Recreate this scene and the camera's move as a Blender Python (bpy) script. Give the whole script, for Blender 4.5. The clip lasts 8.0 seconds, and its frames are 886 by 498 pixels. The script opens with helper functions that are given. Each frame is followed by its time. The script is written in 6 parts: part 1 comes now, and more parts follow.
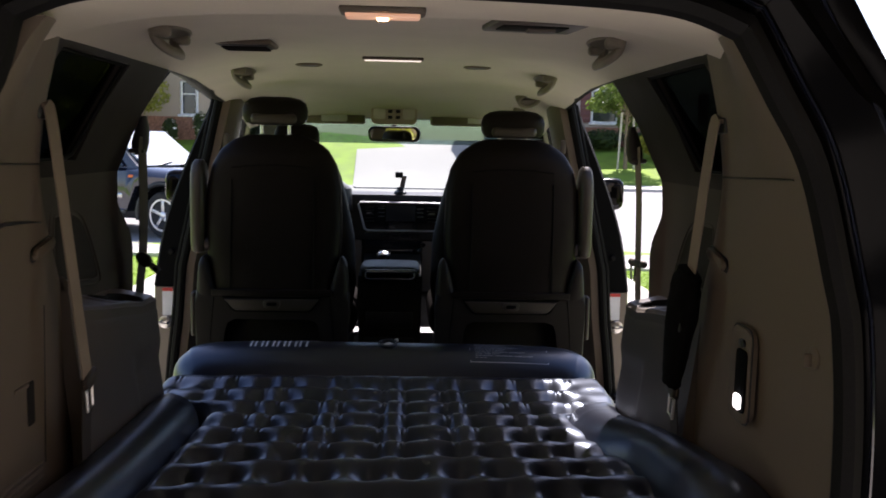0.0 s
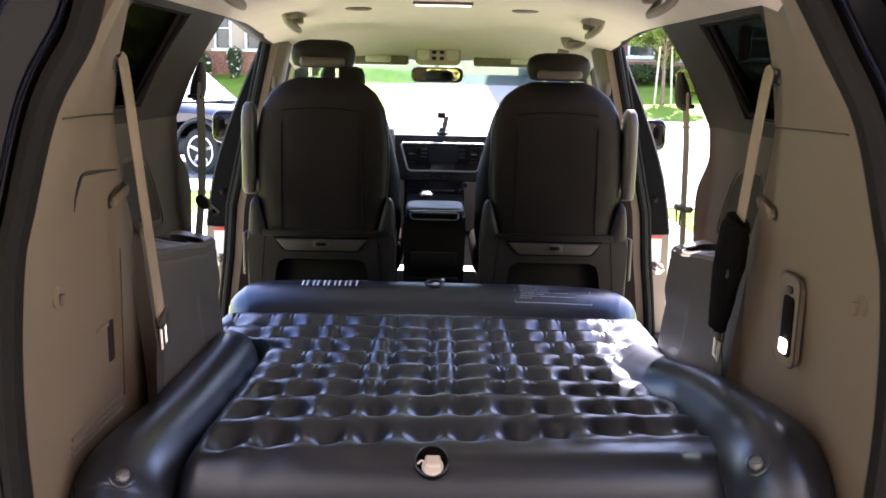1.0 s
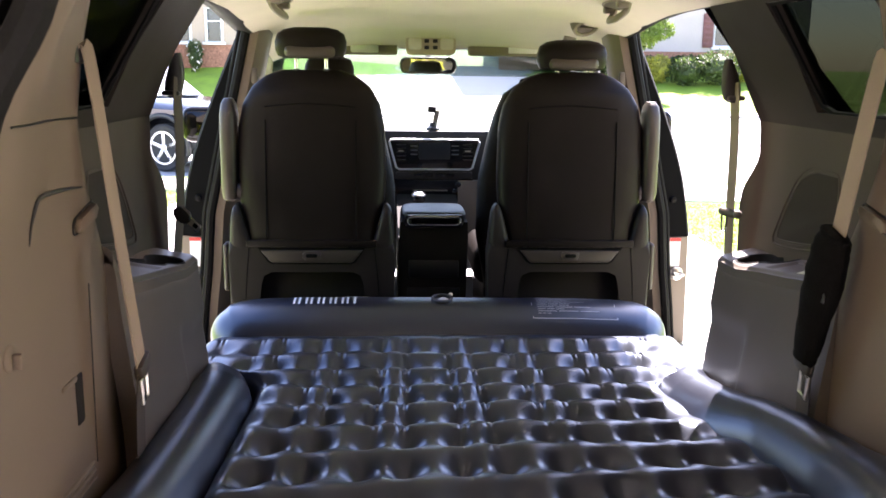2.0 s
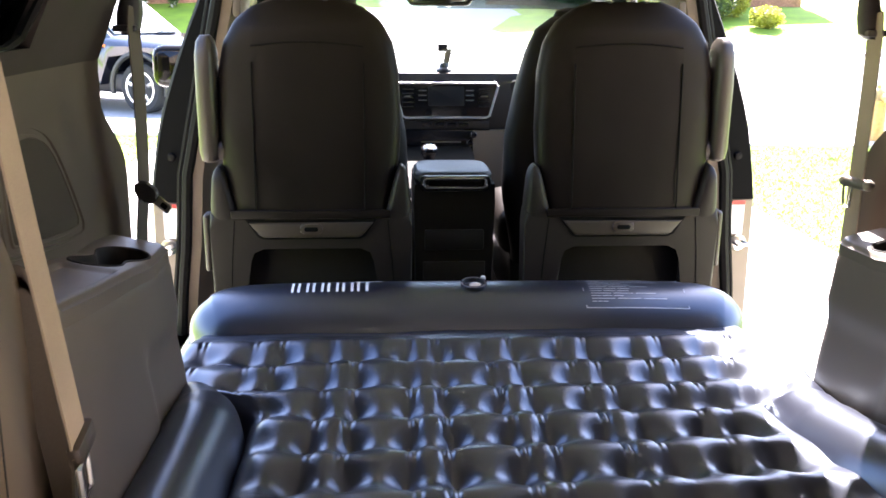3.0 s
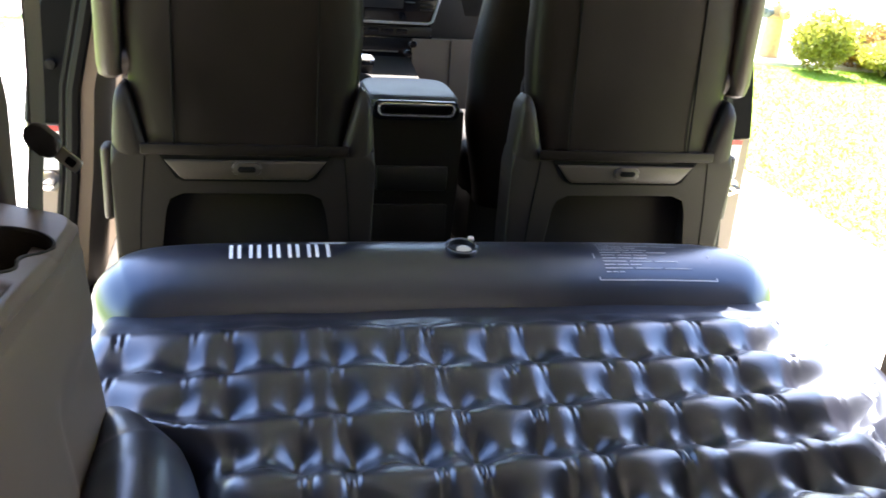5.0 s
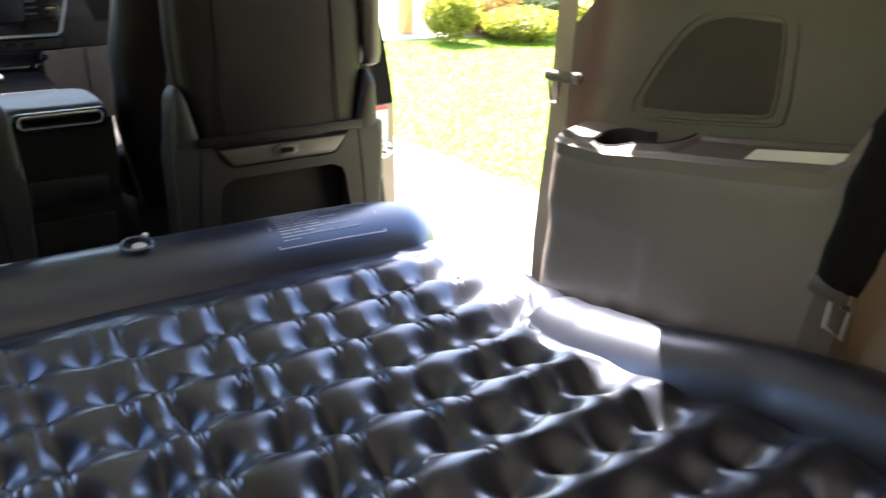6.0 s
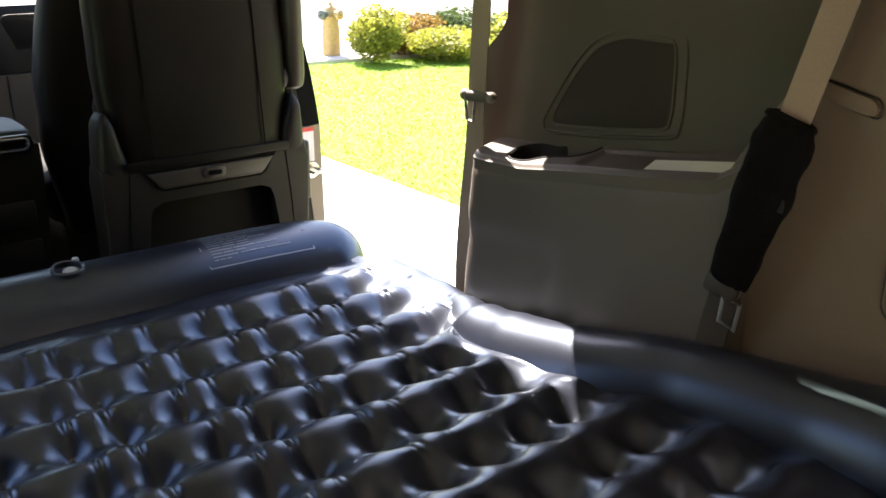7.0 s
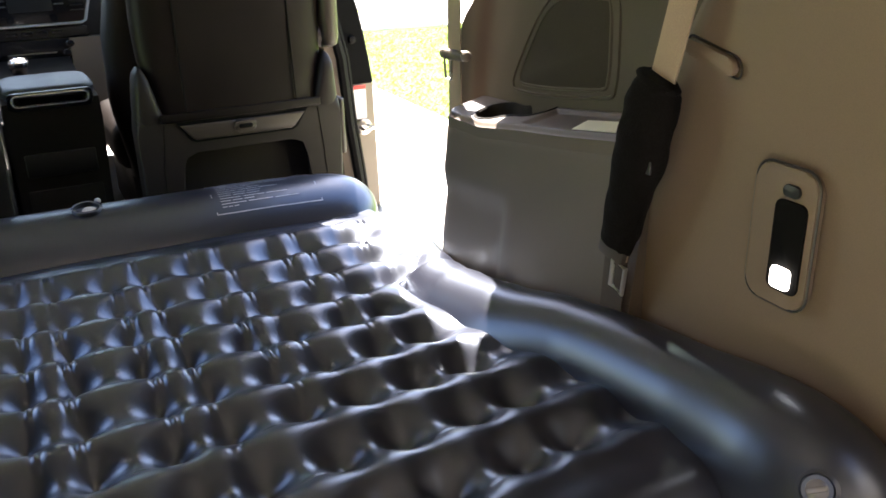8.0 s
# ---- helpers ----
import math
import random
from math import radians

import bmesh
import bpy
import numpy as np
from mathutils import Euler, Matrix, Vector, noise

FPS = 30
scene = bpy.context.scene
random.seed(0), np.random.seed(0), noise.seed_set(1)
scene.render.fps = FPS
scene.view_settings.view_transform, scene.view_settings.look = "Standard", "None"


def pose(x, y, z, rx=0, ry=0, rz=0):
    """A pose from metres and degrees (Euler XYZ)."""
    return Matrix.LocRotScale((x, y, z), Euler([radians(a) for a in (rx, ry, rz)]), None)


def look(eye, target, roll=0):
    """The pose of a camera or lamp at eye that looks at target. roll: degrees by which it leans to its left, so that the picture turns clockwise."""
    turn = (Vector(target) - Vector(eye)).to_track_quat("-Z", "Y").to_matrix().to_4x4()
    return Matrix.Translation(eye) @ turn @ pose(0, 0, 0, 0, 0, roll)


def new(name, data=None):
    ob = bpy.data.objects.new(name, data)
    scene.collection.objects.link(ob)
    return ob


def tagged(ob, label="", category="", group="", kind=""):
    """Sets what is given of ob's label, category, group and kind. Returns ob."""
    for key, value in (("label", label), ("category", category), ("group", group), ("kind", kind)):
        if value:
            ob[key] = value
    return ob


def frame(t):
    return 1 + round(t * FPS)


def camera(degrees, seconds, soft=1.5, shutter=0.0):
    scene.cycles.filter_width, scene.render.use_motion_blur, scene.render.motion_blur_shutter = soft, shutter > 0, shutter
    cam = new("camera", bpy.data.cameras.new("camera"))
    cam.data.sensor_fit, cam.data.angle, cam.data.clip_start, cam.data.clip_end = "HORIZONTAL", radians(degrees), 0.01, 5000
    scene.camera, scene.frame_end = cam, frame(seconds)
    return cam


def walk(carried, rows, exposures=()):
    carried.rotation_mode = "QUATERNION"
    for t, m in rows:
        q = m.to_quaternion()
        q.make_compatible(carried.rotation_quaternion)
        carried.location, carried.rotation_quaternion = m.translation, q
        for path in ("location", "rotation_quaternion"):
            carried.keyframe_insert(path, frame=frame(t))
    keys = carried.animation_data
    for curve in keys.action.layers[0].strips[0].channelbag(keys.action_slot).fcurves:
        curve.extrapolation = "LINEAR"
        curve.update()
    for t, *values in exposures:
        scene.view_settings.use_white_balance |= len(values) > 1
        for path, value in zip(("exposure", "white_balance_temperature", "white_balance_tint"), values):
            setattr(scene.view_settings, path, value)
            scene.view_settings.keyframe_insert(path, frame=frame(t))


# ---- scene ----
from mathutils.bvhtree import BVHTree

cam = camera(53.1, 8.0, soft=1.6, shutter=0.3)
PATH = [
    (0, (0.029, 0.012, 1.339), (0.12, 1.995, 1.1), 1.2),
    (0.5, (0.015, -0.047, 1.37), (0.035, 1.925, 1.036), 1.0),
    (1, (-0.017, -0.043, 1.367), (0.004, 1.92, 0.983), 1.2),
    (1.2, (-0.064, 0.005, 1.377), (-0.016, 1.97, 1.01), 2.1),
    (2.3, (-0.143, 0.396, 1.357), (-0.034, 2.343, 0.914), 0.3),
    (2.5, (-0.157, 0.509, 1.354), (-0.054, 2.448, 0.875), 0.3),
    (3, (-0.217, 0.743, 1.346), (-0.085, 2.666, 0.811), 0.5),
    (3.5, (-0.281, 0.982, 1.347), (-0.063, 2.877, 0.745), 2.0),
    (4, (-0.31, 1.093, 1.359), (-0.082, 2.947, 0.645), 3.0),
    (4.2, (-0.33, 1.152, 1.352), (-0.073, 2.993, 0.613), 3.0),
    (5.3, (-0.398, 1.214, 1.321), (0.165, 2.98, 0.57), 4.2),
    (5.5, (-0.389, 1.178, 1.327), (0.317, 2.882, 0.554), 2.8),
    (6, (-0.406, 1.108, 1.309), (0.647, 2.649, 0.591), 0.8),
    (6.5, (-0.467, 1.086, 1.323), (0.797, 2.476, 0.637), 0.9),
    (7, (-0.435, 1.04, 1.325), (0.746, 2.506, 0.648), 0.5),
    (7.5, (-0.276, 0.875, 1.319), (0.738, 2.445, 0.608), -0.4),
    (8, (-0.14, 0.796, 1.323), (0.696, 2.45, 0.572), -1.1),
]
EXPOSURES = [(t, e, 6500 - 250 * (1 - min(t / 4.0, 1)) + 250 * max(0, min((t - 5) / 1.5, 1)), 16 + 7 * (1 - min(t / 4.0, 1)) + 6 * min(t / 0.5, 1) * (1 - max(0, min((t - 2.5) / 1.5, 1)))) for t, e in ((0.0, 1.25), (0.25, 1.65), (0.5, 2.5), (1.0, 3.25), (2.5, 3.5), (3.0, 3.82), (3.5, 2.7), (4.0, 3.22), (4.2, 3.27), (5.5, 4.15), (6.2, 3.3), (6.6, 2.85), (7.1, 2.7), (7.5, 2.9), (8.0, 3.5))]
walk(cam, [(t, look(eye, target, roll)) for t, eye, target, roll in PATH], EXPOSURES)

# ---- light ----
SUN_AIM = Vector((0.225, 0.725, 1.0)).normalized()
sky_world = bpy.data.worlds.new("sky")
scene.world = sky_world
sky_world.use_nodes = True
wn = sky_world.node_tree.nodes
wn.clear()
sky = wn.new("ShaderNodeTexSky")
sky.sky_type = "NISHITA"
sky.sun_disc = False
sky.sun_elevation = math.asin(SUN_AIM.z)
sky.sun_rotation = math.atan2(SUN_AIM.x, SUN_AIM.y)
bg = wn.new("ShaderNodeBackground")
bg.inputs["Strength"].default_value = 0.10
wout = wn.new("ShaderNodeOutputWorld")
sky_world.node_tree.links.new(sky.outputs[0], bg.inputs[0])
sky_world.node_tree.links.new(bg.outputs[0], wout.inputs[0])
sun_data = bpy.data.lights.new("sun", "SUN")
sun_data.energy = 5.0
sun_data.angle = radians(0.53)
sun_data.color = (1.0, 0.95, 0.87)
sun = new("sun", sun_data)
sun.matrix_world = look(SUN_AIM * 60, (0, 0, 0))


# ---- materials ----
def material(name, color, rough=0.5, metal=0.0, grain=0.0, grain_scale=200.0, blotch=0.15, blotch_scale=6.0, bump=0.0, bump_scale=300.0, coat=0.0, spec=0.5, sheen=0.0, rough_var=0.1):
    """Principled surface with colour variation at two scales and fine relief."""
    m = bpy.data.materials.new(name)
    m.use_nodes = True
    nt = m.node_tree
    n, l = nt.nodes, nt.links
    p = n["Principled BSDF"]
    tc = n.new("ShaderNodeTexCoord")
    big = n.new("ShaderNodeTexNoise")
    big.inputs["Scale"].default_value = blotch_scale
    big.inputs["Detail"].default_value = 5
    l.new(tc.outputs["Object"], big.inputs["Vector"])
    fine = n.new("ShaderNodeTexNoise")
    fine.inputs["Scale"].default_value = grain_scale
    fine.inputs["Detail"].default_value = 3
    l.new(tc.outputs["Object"], fine.inputs["Vector"])
    def scaled(src, amount):
        r = n.new("ShaderNodeMapRange")
        r.inputs["From Min"].default_value, r.inputs["From Max"].default_value = 0.3, 0.7
        r.inputs["To Min"].default_value, r.inputs["To Max"].default_value = 1 - amount, 1 + amount
        l.new(src, r.inputs["Value"])
        return r.outputs["Result"]
    mul = n.new("ShaderNodeMath")
    mul.operation = "MULTIPLY"
    l.new(scaled(big.outputs["Fac"], blotch), mul.inputs[0])
    l.new(scaled(fine.outputs["Fac"], grain), mul.inputs[1])
    vm = n.new("ShaderNodeVectorMath")
    vm.operation = "SCALE"
    vm.inputs[0].default_value = color
    l.new(mul.outputs[0], vm.inputs["Scale"])
    l.new(vm.outputs[0], p.inputs["Base Color"])
    rr = n.new("ShaderNodeMapRange")
    rr.inputs["To Min"].default_value, rr.inputs["To Max"].default_value = max(rough - rough_var, 0.02), min(rough + rough_var, 1)
    l.new(big.outputs["Fac"], rr.inputs["Value"])
    l.new(rr.outputs["Result"], p.inputs["Roughness"])
    p.inputs["Metallic"].default_value = metal
    p.inputs["Specular IOR Level"].default_value = spec
    p.inputs["Coat Weight"].default_value = coat
    p.inputs["Coat Roughness"].default_value = 0.05
    p.inputs["Sheen Weight"].default_value = sheen
    if bump:
        bt = n.new("ShaderNodeTexNoise")
        bt.inputs["Scale"].default_value = bump_scale
        bt.inputs["Detail"].default_value = 4
        l.new(tc.outputs["Object"], bt.inputs["Vector"])
        b = n.new("ShaderNodeBump")
        b.inputs["Strength"].default_value = bump
        b.inputs["Distance"].default_value = 0.6 / bump_scale
        l.new(bt.outputs["Fac"], b.inputs["Height"])
        l.new(b.outputs[0], p.inputs["Normal"])
    return m


def glass_material(name, tint, rough=0.0):
    """Thin pane: transparent with a tint, and a clear reflection."""
    m = bpy.data.materials.new(name)
    m.use_nodes = True
    n, l = m.node_tree.nodes, m.node_tree.links
    n.clear()
    o = n.new("ShaderNodeOutputMaterial")
    t = n.new("ShaderNodeBsdfTransparent")
    t.inputs[0].default_value = (*tint, 1)
    g = n.new("ShaderNodeBsdfGlossy")
    g.inputs["Roughness"].default_value = rough
    mx = n.new("ShaderNodeMixShader")
    mx.inputs[0].default_value = 0.05
    l.new(t.outputs[0], mx.inputs[1])
    l.new(g.outputs[0], mx.inputs[2])
    l.new(mx.outputs[0], o.inputs[0])
    return m


def glow_material(name, color, strength):
    m = bpy.data.materials.new(name)
    m.use_nodes = True
    p = m.node_tree.nodes["Principled BSDF"]
    p.inputs["Base Color"].default_value = (0.8, 0.75, 0.65, 1)
    p.inputs["Emission Color"].default_value = (*color, 1)
    p.inputs["Emission Strength"].default_value = strength
    return m


PVC = material("mattress_pvc", (0.0112, 0.0115, 0.0185), 0.34, grain=0.06, grain_scale=900, blotch=0.05, blotch_scale=3, bump=0.08, bump_scale=900, spec=1.0, rough_var=0.03)
PVC.node_tree.nodes["Principled BSDF"].inputs["IOR"].default_value = 1.52
# the sky's blue is put into the vinyl's highlights by this tint
PVC.node_tree.nodes["Principled BSDF"].inputs["Specular Tint"].default_value = (0.66, 0.79, 1.0, 1)
PVC_VALVE = material("valve_pvc", (0.55, 0.5, 0.46), 0.35)
PVC_CLEAR = material("clear_valve", (0.12, 0.12, 0.14), 0.15, spec=0.8)
PRINT = material("white_print", (0.78, 0.78, 0.8), 0.5)
BUTTON = material("dim_button", (0.09, 0.095, 0.10), 0.5)
PRINT_GREY = material("grey_print", (0.50, 0.51, 0.56), 0.5)
TRIM = material("beige_trim", (0.142, 0.108, 0.078), 0.55, grain=0.06, grain_scale=700, blotch=0.06, blotch_scale=4, bump=0.15, bump_scale=1400, spec=0.35)
TRIM_GREY = material("taupe_trim", (0.094, 0.076, 0.061), 0.5, grain=0.08, grain_scale=700, blotch=0.07, bump=0.2, bump_scale=1400, spec=0.4)
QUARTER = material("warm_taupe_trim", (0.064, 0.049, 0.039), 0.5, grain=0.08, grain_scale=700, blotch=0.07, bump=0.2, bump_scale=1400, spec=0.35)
TRIM_DARK = material("dark_trim", (0.016, 0.0145, 0.0135), 0.7, grain=0.1, grain_scale=600, bump=0.2, bump_scale=1200, spec=0.12)
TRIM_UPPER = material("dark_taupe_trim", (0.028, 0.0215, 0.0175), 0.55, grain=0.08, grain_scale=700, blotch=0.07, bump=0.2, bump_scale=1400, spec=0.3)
HEADLINER = material("headliner_cloth", (0.545, 0.470, 0.385), 0.9, grain=0.08, grain_scale=1600, blotch=0.05, bump=0.25, bump_scale=1800, sheen=0.2, spec=0.2)
VISOR = material("visor_cloth", (0.24, 0.21, 0.17), 0.85, grain=0.08, grain_scale=1200, bump=0.2, bump_scale=1500, spec=0.2)
LEATHER = material("seat_leather", (0.0080, 0.0054, 0.0042), 0.48, grain=0.12, grain_scale=500, blotch=0.2, blotch_scale=8, bump=0.25, bump_scale=700, spec=0.14)
LEATHER_GREY = material("armrest_leather", (0.040, 0.030, 0.022), 0.45, grain=0.1, grain_scale=500, bump=0.2, bump_scale=700)
SEAT_PLASTIC = material("seat_plastic", (0.034, 0.024, 0.018), 0.5, grain=0.08, grain_scale=700, bump=0.15, bump_scale=1300)
SHELL = material("seat_shell", (0.0115, 0.0080, 0.0060), 0.55, grain=0.08, grain_scale=700, bump=0.15, bump_scale=1300, spec=0.3)
THREAD = material("stitch_thread", (0.004, 0.0035, 0.003), 0.8, spec=0.1)
BLACK_PLASTIC = material("black_plastic", (0.012, 0.012, 0.013), 0.4, grain=0.1, bump=0.1, bump_scale=900)
DEEP_BLACK = material("matt_black", (0.003, 0.003, 0.003), 0.9, spec=0.1)
GLOSS_BLACK = material("piano_black", (0.008, 0.009, 0.011), 0.24, coat=0.15)
RUBBER = material("black_rubber", (0.008, 0.0075, 0.0075), 0.6, grain=0.15, bump=0.1, bump_scale=500, spec=0.1)
CHROME = material("chrome", (0.86, 0.86, 0.88), 0.26, metal=1.0, blotch=0.03, rough_var=0.04)
SATIN = material("satin_silver", (0.52, 0.53, 0.55), 0.42, metal=0.35)
STEEL = material("zinc_steel", (0.62, 0.60, 0.56), 0.3, metal=1.0, blotch=0.1)
PAINT = material("dark_body_paint", (0.003, 0.0026, 0.0024), 0.12, blotch=0.05, spec=0.08, rough_var=0.04)
JAMB = material("beige_jamb_paint", (0.17, 0.135, 0.10), 0.35, blotch=0.1)
WEBBING = material("beige_webbing", (0.28, 0.215, 0.155), 0.75, grain=0.12, grain_scale=900, bump=0.3, bump_scale=1500)
# the beige webbing again, darkened for belt lengths that hang in shade
WEBBING_SHADED = material("shaded_webbing", (0.06, 0.048, 0.038), 0.75, grain=0.12, grain_scale=900, bump=0.3, bump_scale=1500)
FLEECE = material("black_fleece", (0.004,0.0035,0.0035), 0.95, grain=0.3, grain_scale=400, bump=0.8, bump_scale=350, spec=0.1)
CARPET = material("floor_carpet", (0.03,0.025,0.021), 0.95, grain=0.25, grain_scale=500, bump=0.6, bump_scale=600)
PAPER = material("paper_note", (0.72, 0.74, 0.62), 0.7)
LABEL_RED = material("label_red", (0.6, 0.05, 0.04), 0.5)
MIRROR = material("mirror_silver", (0.85, 0.87, 0.86), 0.02, metal=1.0, blotch=0.0, rough_var=0.01)
# door mirrors: the dark reflection is put into the silver's colour
MIRROR_DARK = material("dark_reflection_mirror", (0.022, 0.023, 0.025), 0.08, metal=1.0, blotch=0.0, rough_var=0.02)
HANDLE = material("handle_plastic", (0.21, 0.178, 0.142), 0.5, grain=0.06, bump=0.1, bump_scale=900, spec=0.35)
LENS = material("lamp_lens", (0.75, 0.72, 0.66), 0.25, spec=0.6)
GRILLE = material("grille_cloth", (0.036, 0.029, 0.023), 0.75, grain=0.2, grain_scale=900, bump=0.5, bump_scale=900, spec=0.2)
LID = material("lid_vinyl", (0.026, 0.031, 0.040), 0.45, grain=0.08, grain_scale=500, bump=0.12, bump_scale=700, spec=0.35)
LAMP_LIT = glow_material("warm_bulb", (1.0, 0.55, 0.25), 6.0)
GLASS = glass_material("clear_glass", (0.93, 0.96, 0.94))
TINTED = glass_material("tinted_glass", (0.10, 0.11, 0.10))
CONCRETE = material("driveway_concrete", (0.52, 0.49, 0.44), 0.85, grain=0.12, grain_scale=90, blotch=0.12, blotch_scale=0.8, bump=0.3, bump_scale=120)
ASPHALT = material("street_surface", (0.30, 0.29, 0.275), 0.9, grain=0.2, grain_scale=60, blotch=0.1, blotch_scale=0.3, bump=0.4, bump_scale=90)
GRASS = material("lawn", (0.165, 0.265, 0.014), 0.9, grain=0.2, grain_scale=90, blotch=0.22, blotch_scale=1.3, bump=0.4, bump_scale=120)
BLADE = material("grass_blades", (0.185, 0.295, 0.018), 0.7, grain=0.18, grain_scale=25, blotch=0.25, blotch_scale=1.4)
STUCCO = material("stucco_wall", (0.42, 0.335, 0.25), 0.9, grain=0.1, grain_scale=30, blotch=0.06, blotch_scale=0.7, bump=0.3, bump_scale=60)
STUCCO_PINK = material("pale_stucco", (0.50, 0.43, 0.38), 0.9, grain=0.1, grain_scale=30, blotch=0.06, blotch_scale=0.7, bump=0.3, bump_scale=60)
BRICKRED = material("brick_band", (0.30, 0.14, 0.085), 0.9, grain=0.25, grain_scale=12, blotch=0.2)
ROOFTILE = material("roof_tile", (0.22, 0.13, 0.09), 0.85, grain=0.2, grain_scale=20, bump=0.5, bump_scale=15)
WHITEWOOD = material("white_paint", (0.78, 0.76, 0.72), 0.5)
SHUTTER = material("brown_shutter", (0.16, 0.06, 0.05), 0.6)
PANE = material("dark_pane", (0.02, 0.025, 0.03), 0.06, spec=0.8)
LEAF = material("hedge_leaf", (0.055, 0.085, 0.022), 0.55, grain=0.4, grain_scale=25, blotch=0.35, blotch_scale=2.5)
LEAF_FRESH = material("fresh_green_leaf", (0.13, 0.19, 0.035), 0.55, grain=0.4, grain_scale=25, blotch=0.3, blotch_scale=2.5)
LEAF_YELLOW = material("yellow_green_leaf", (0.31, 0.31, 0.045), 0.55, grain=0.4, grain_scale=25, blotch=0.35, blotch_scale=2.5)


def let_light_through(mat, share):
    """Thin leaves: part of the light goes through them."""
    n, l = mat.node_tree.nodes, mat.node_tree.links
    p = n["Principled BSDF"]
    tr = n.new("ShaderNodeBsdfTranslucent")
    l.new(p.inputs["Base Color"].links[0].from_socket, tr.inputs["Color"])
    mx = n.new("ShaderNodeMixShader")
    mx.inputs[0].default_value = share
    l.new(p.outputs[0], mx.inputs[1])
    l.new(tr.outputs[0], mx.inputs[2])
    l.new(mx.outputs[0], n["Material Output"].inputs["Surface"])


for leafy in (LEAF, LEAF_FRESH, LEAF_YELLOW, BLADE):
    let_light_through(leafy, 0.45)
BARK = material("bark", (0.22, 0.16, 0.10), 0.9, grain=0.3, grain_scale=30, bump=0.8, bump_scale=40)
HYDRANT = material("tan_hydrant_paint", (0.44, 0.29, 0.11), 0.5, grain=0.12, grain_scale=30, blotch=0.2, bump=0.3, bump_scale=60)
HYDRANT_CAP = material("grey_green_cap", (0.10, 0.12, 0.10), 0.5)
LEAF_RUST = material("rusty_hedge_leaf", (0.24, 0.15, 0.03), 0.55, grain=0.4, grain_scale=25, blotch=0.35, blotch_scale=2.5)
let_light_through(LEAF_RUST, 0.45)
STAKE = material("pale_stake", (0.55, 0.48, 0.38), 0.8)
CARPAINT = material("black_car_paint", (0.010, 0.012, 0.022), 0.15, coat=1.0, blotch=0.03)
TYRE = material("tyre_rubber", (0.02, 0.02, 0.02), 0.85, bump=0.2, bump_scale=60)
ALLOY = material("alloy_wheel", (0.7, 0.7, 0.72), 0.3, metal=0.9)
AMBER = material("amber_lens", (0.75, 0.16, 0.02), 0.25)
REDLENS = material("red_lens", (0.35, 0.01, 0.01), 0.12, coat=1.0)
BLOCKER = material("blocker_plaster", (0.10, 0.09, 0.08), 0.9, grain=0.1, grain_scale=40, bump=0.3, bump_scale=50)
SIGN_GREEN = material("green_sign", (0.42, 0.50, 0.40), 0.5)
FLOWER = material("pale_flower", (0.8, 0.75, 0.68), 0.6)


# ---- mesh helpers ----
def shade(bm, sharp=38):
    bm.normal_update()
    lim = radians(sharp)
    for f in bm.faces:
        f.smooth = True
    for e in bm.edges:
        if len(e.link_faces) == 2 and e.calc_face_angle(0) > lim:
            e.smooth = False


def mesh_of(name, bm, mat, sharp=38):
    bmesh.ops.recalc_face_normals(bm, faces=bm.faces)
    shade(bm, sharp)
    me = bpy.data.meshes.new(name)
    bm.to_mesh(me)
    bm.free()
    me.materials.append(mat)
    return me


def part(name, bm, mat, parent, label="", sharp=38):
    ob = new(name, mesh_of(name, bm, mat, sharp))
    ob.parent = parent
    if parent.parent is None:
        ob.matrix_parent_inverse = Matrix.Translation(-parent.location)
    if label:
        tagged(ob, label)
    return ob


def thing(name, at, label, category, group="", kind=""):
    ob = new(name)
    ob.location = at
    ob.empty_display_size = 0.05
    return tagged(ob, label, category, group, kind)


def solid(name, bm, mat, label, category, kind="structure", group="", sharp=38):
    return tagged(new(name, mesh_of(name, bm, mat, sharp)), label, category, group, kind)


def box(c, s, bevel=0.0, seg=2, bm=None, turn=None):
    """A box of size s at c, with rounded edges."""
    bm = bm or bmesh.new()
    b = bmesh.new()
    bmesh.ops.create_cube(b, size=1)
    bmesh.ops.scale(b, vec=s, verts=b.verts)
    if bevel:
        bmesh.ops.bevel(b, geom=b.edges[:], offset=min(bevel, min(s) * 0.49), segments=seg, profile=0.5, affect="EDGES")
    if turn is not None:
        bmesh.ops.transform(b, matrix=turn, verts=b.verts)
    bmesh.ops.translate(b, vec=c, verts=b.verts)
    return merge(bm, b)


def merge(bm, b):
    idx = {v: bm.verts.new(v.co) for v in b.verts}
    for f in b.faces:
        bm.faces.new([idx[v] for v in f.verts])
    b.free()
    return bm


def loft(rings, bm=None, ring_closed=True, cap=True, loop=False):
    """Skin a list of rings, each a list of points."""
    bm = bm or bmesh.new()
    vs = [[bm.verts.new(p) for p in r] for r in rings]
    n = len(vs[0])
    pairs = list(zip(vs, vs[1:]))
    if loop:
        pairs.append((vs[-1], vs[0]))
    for a, b in pairs:
        for i in range(n if ring_closed else n - 1):
            j = (i + 1) % n
            bm.faces.new((a[i], a[j], b[j], b[i]))
    if cap and ring_closed and not loop:
        bm.faces.new(vs[0][::-1])
        bm.faces.new(vs[-1])
    return bm


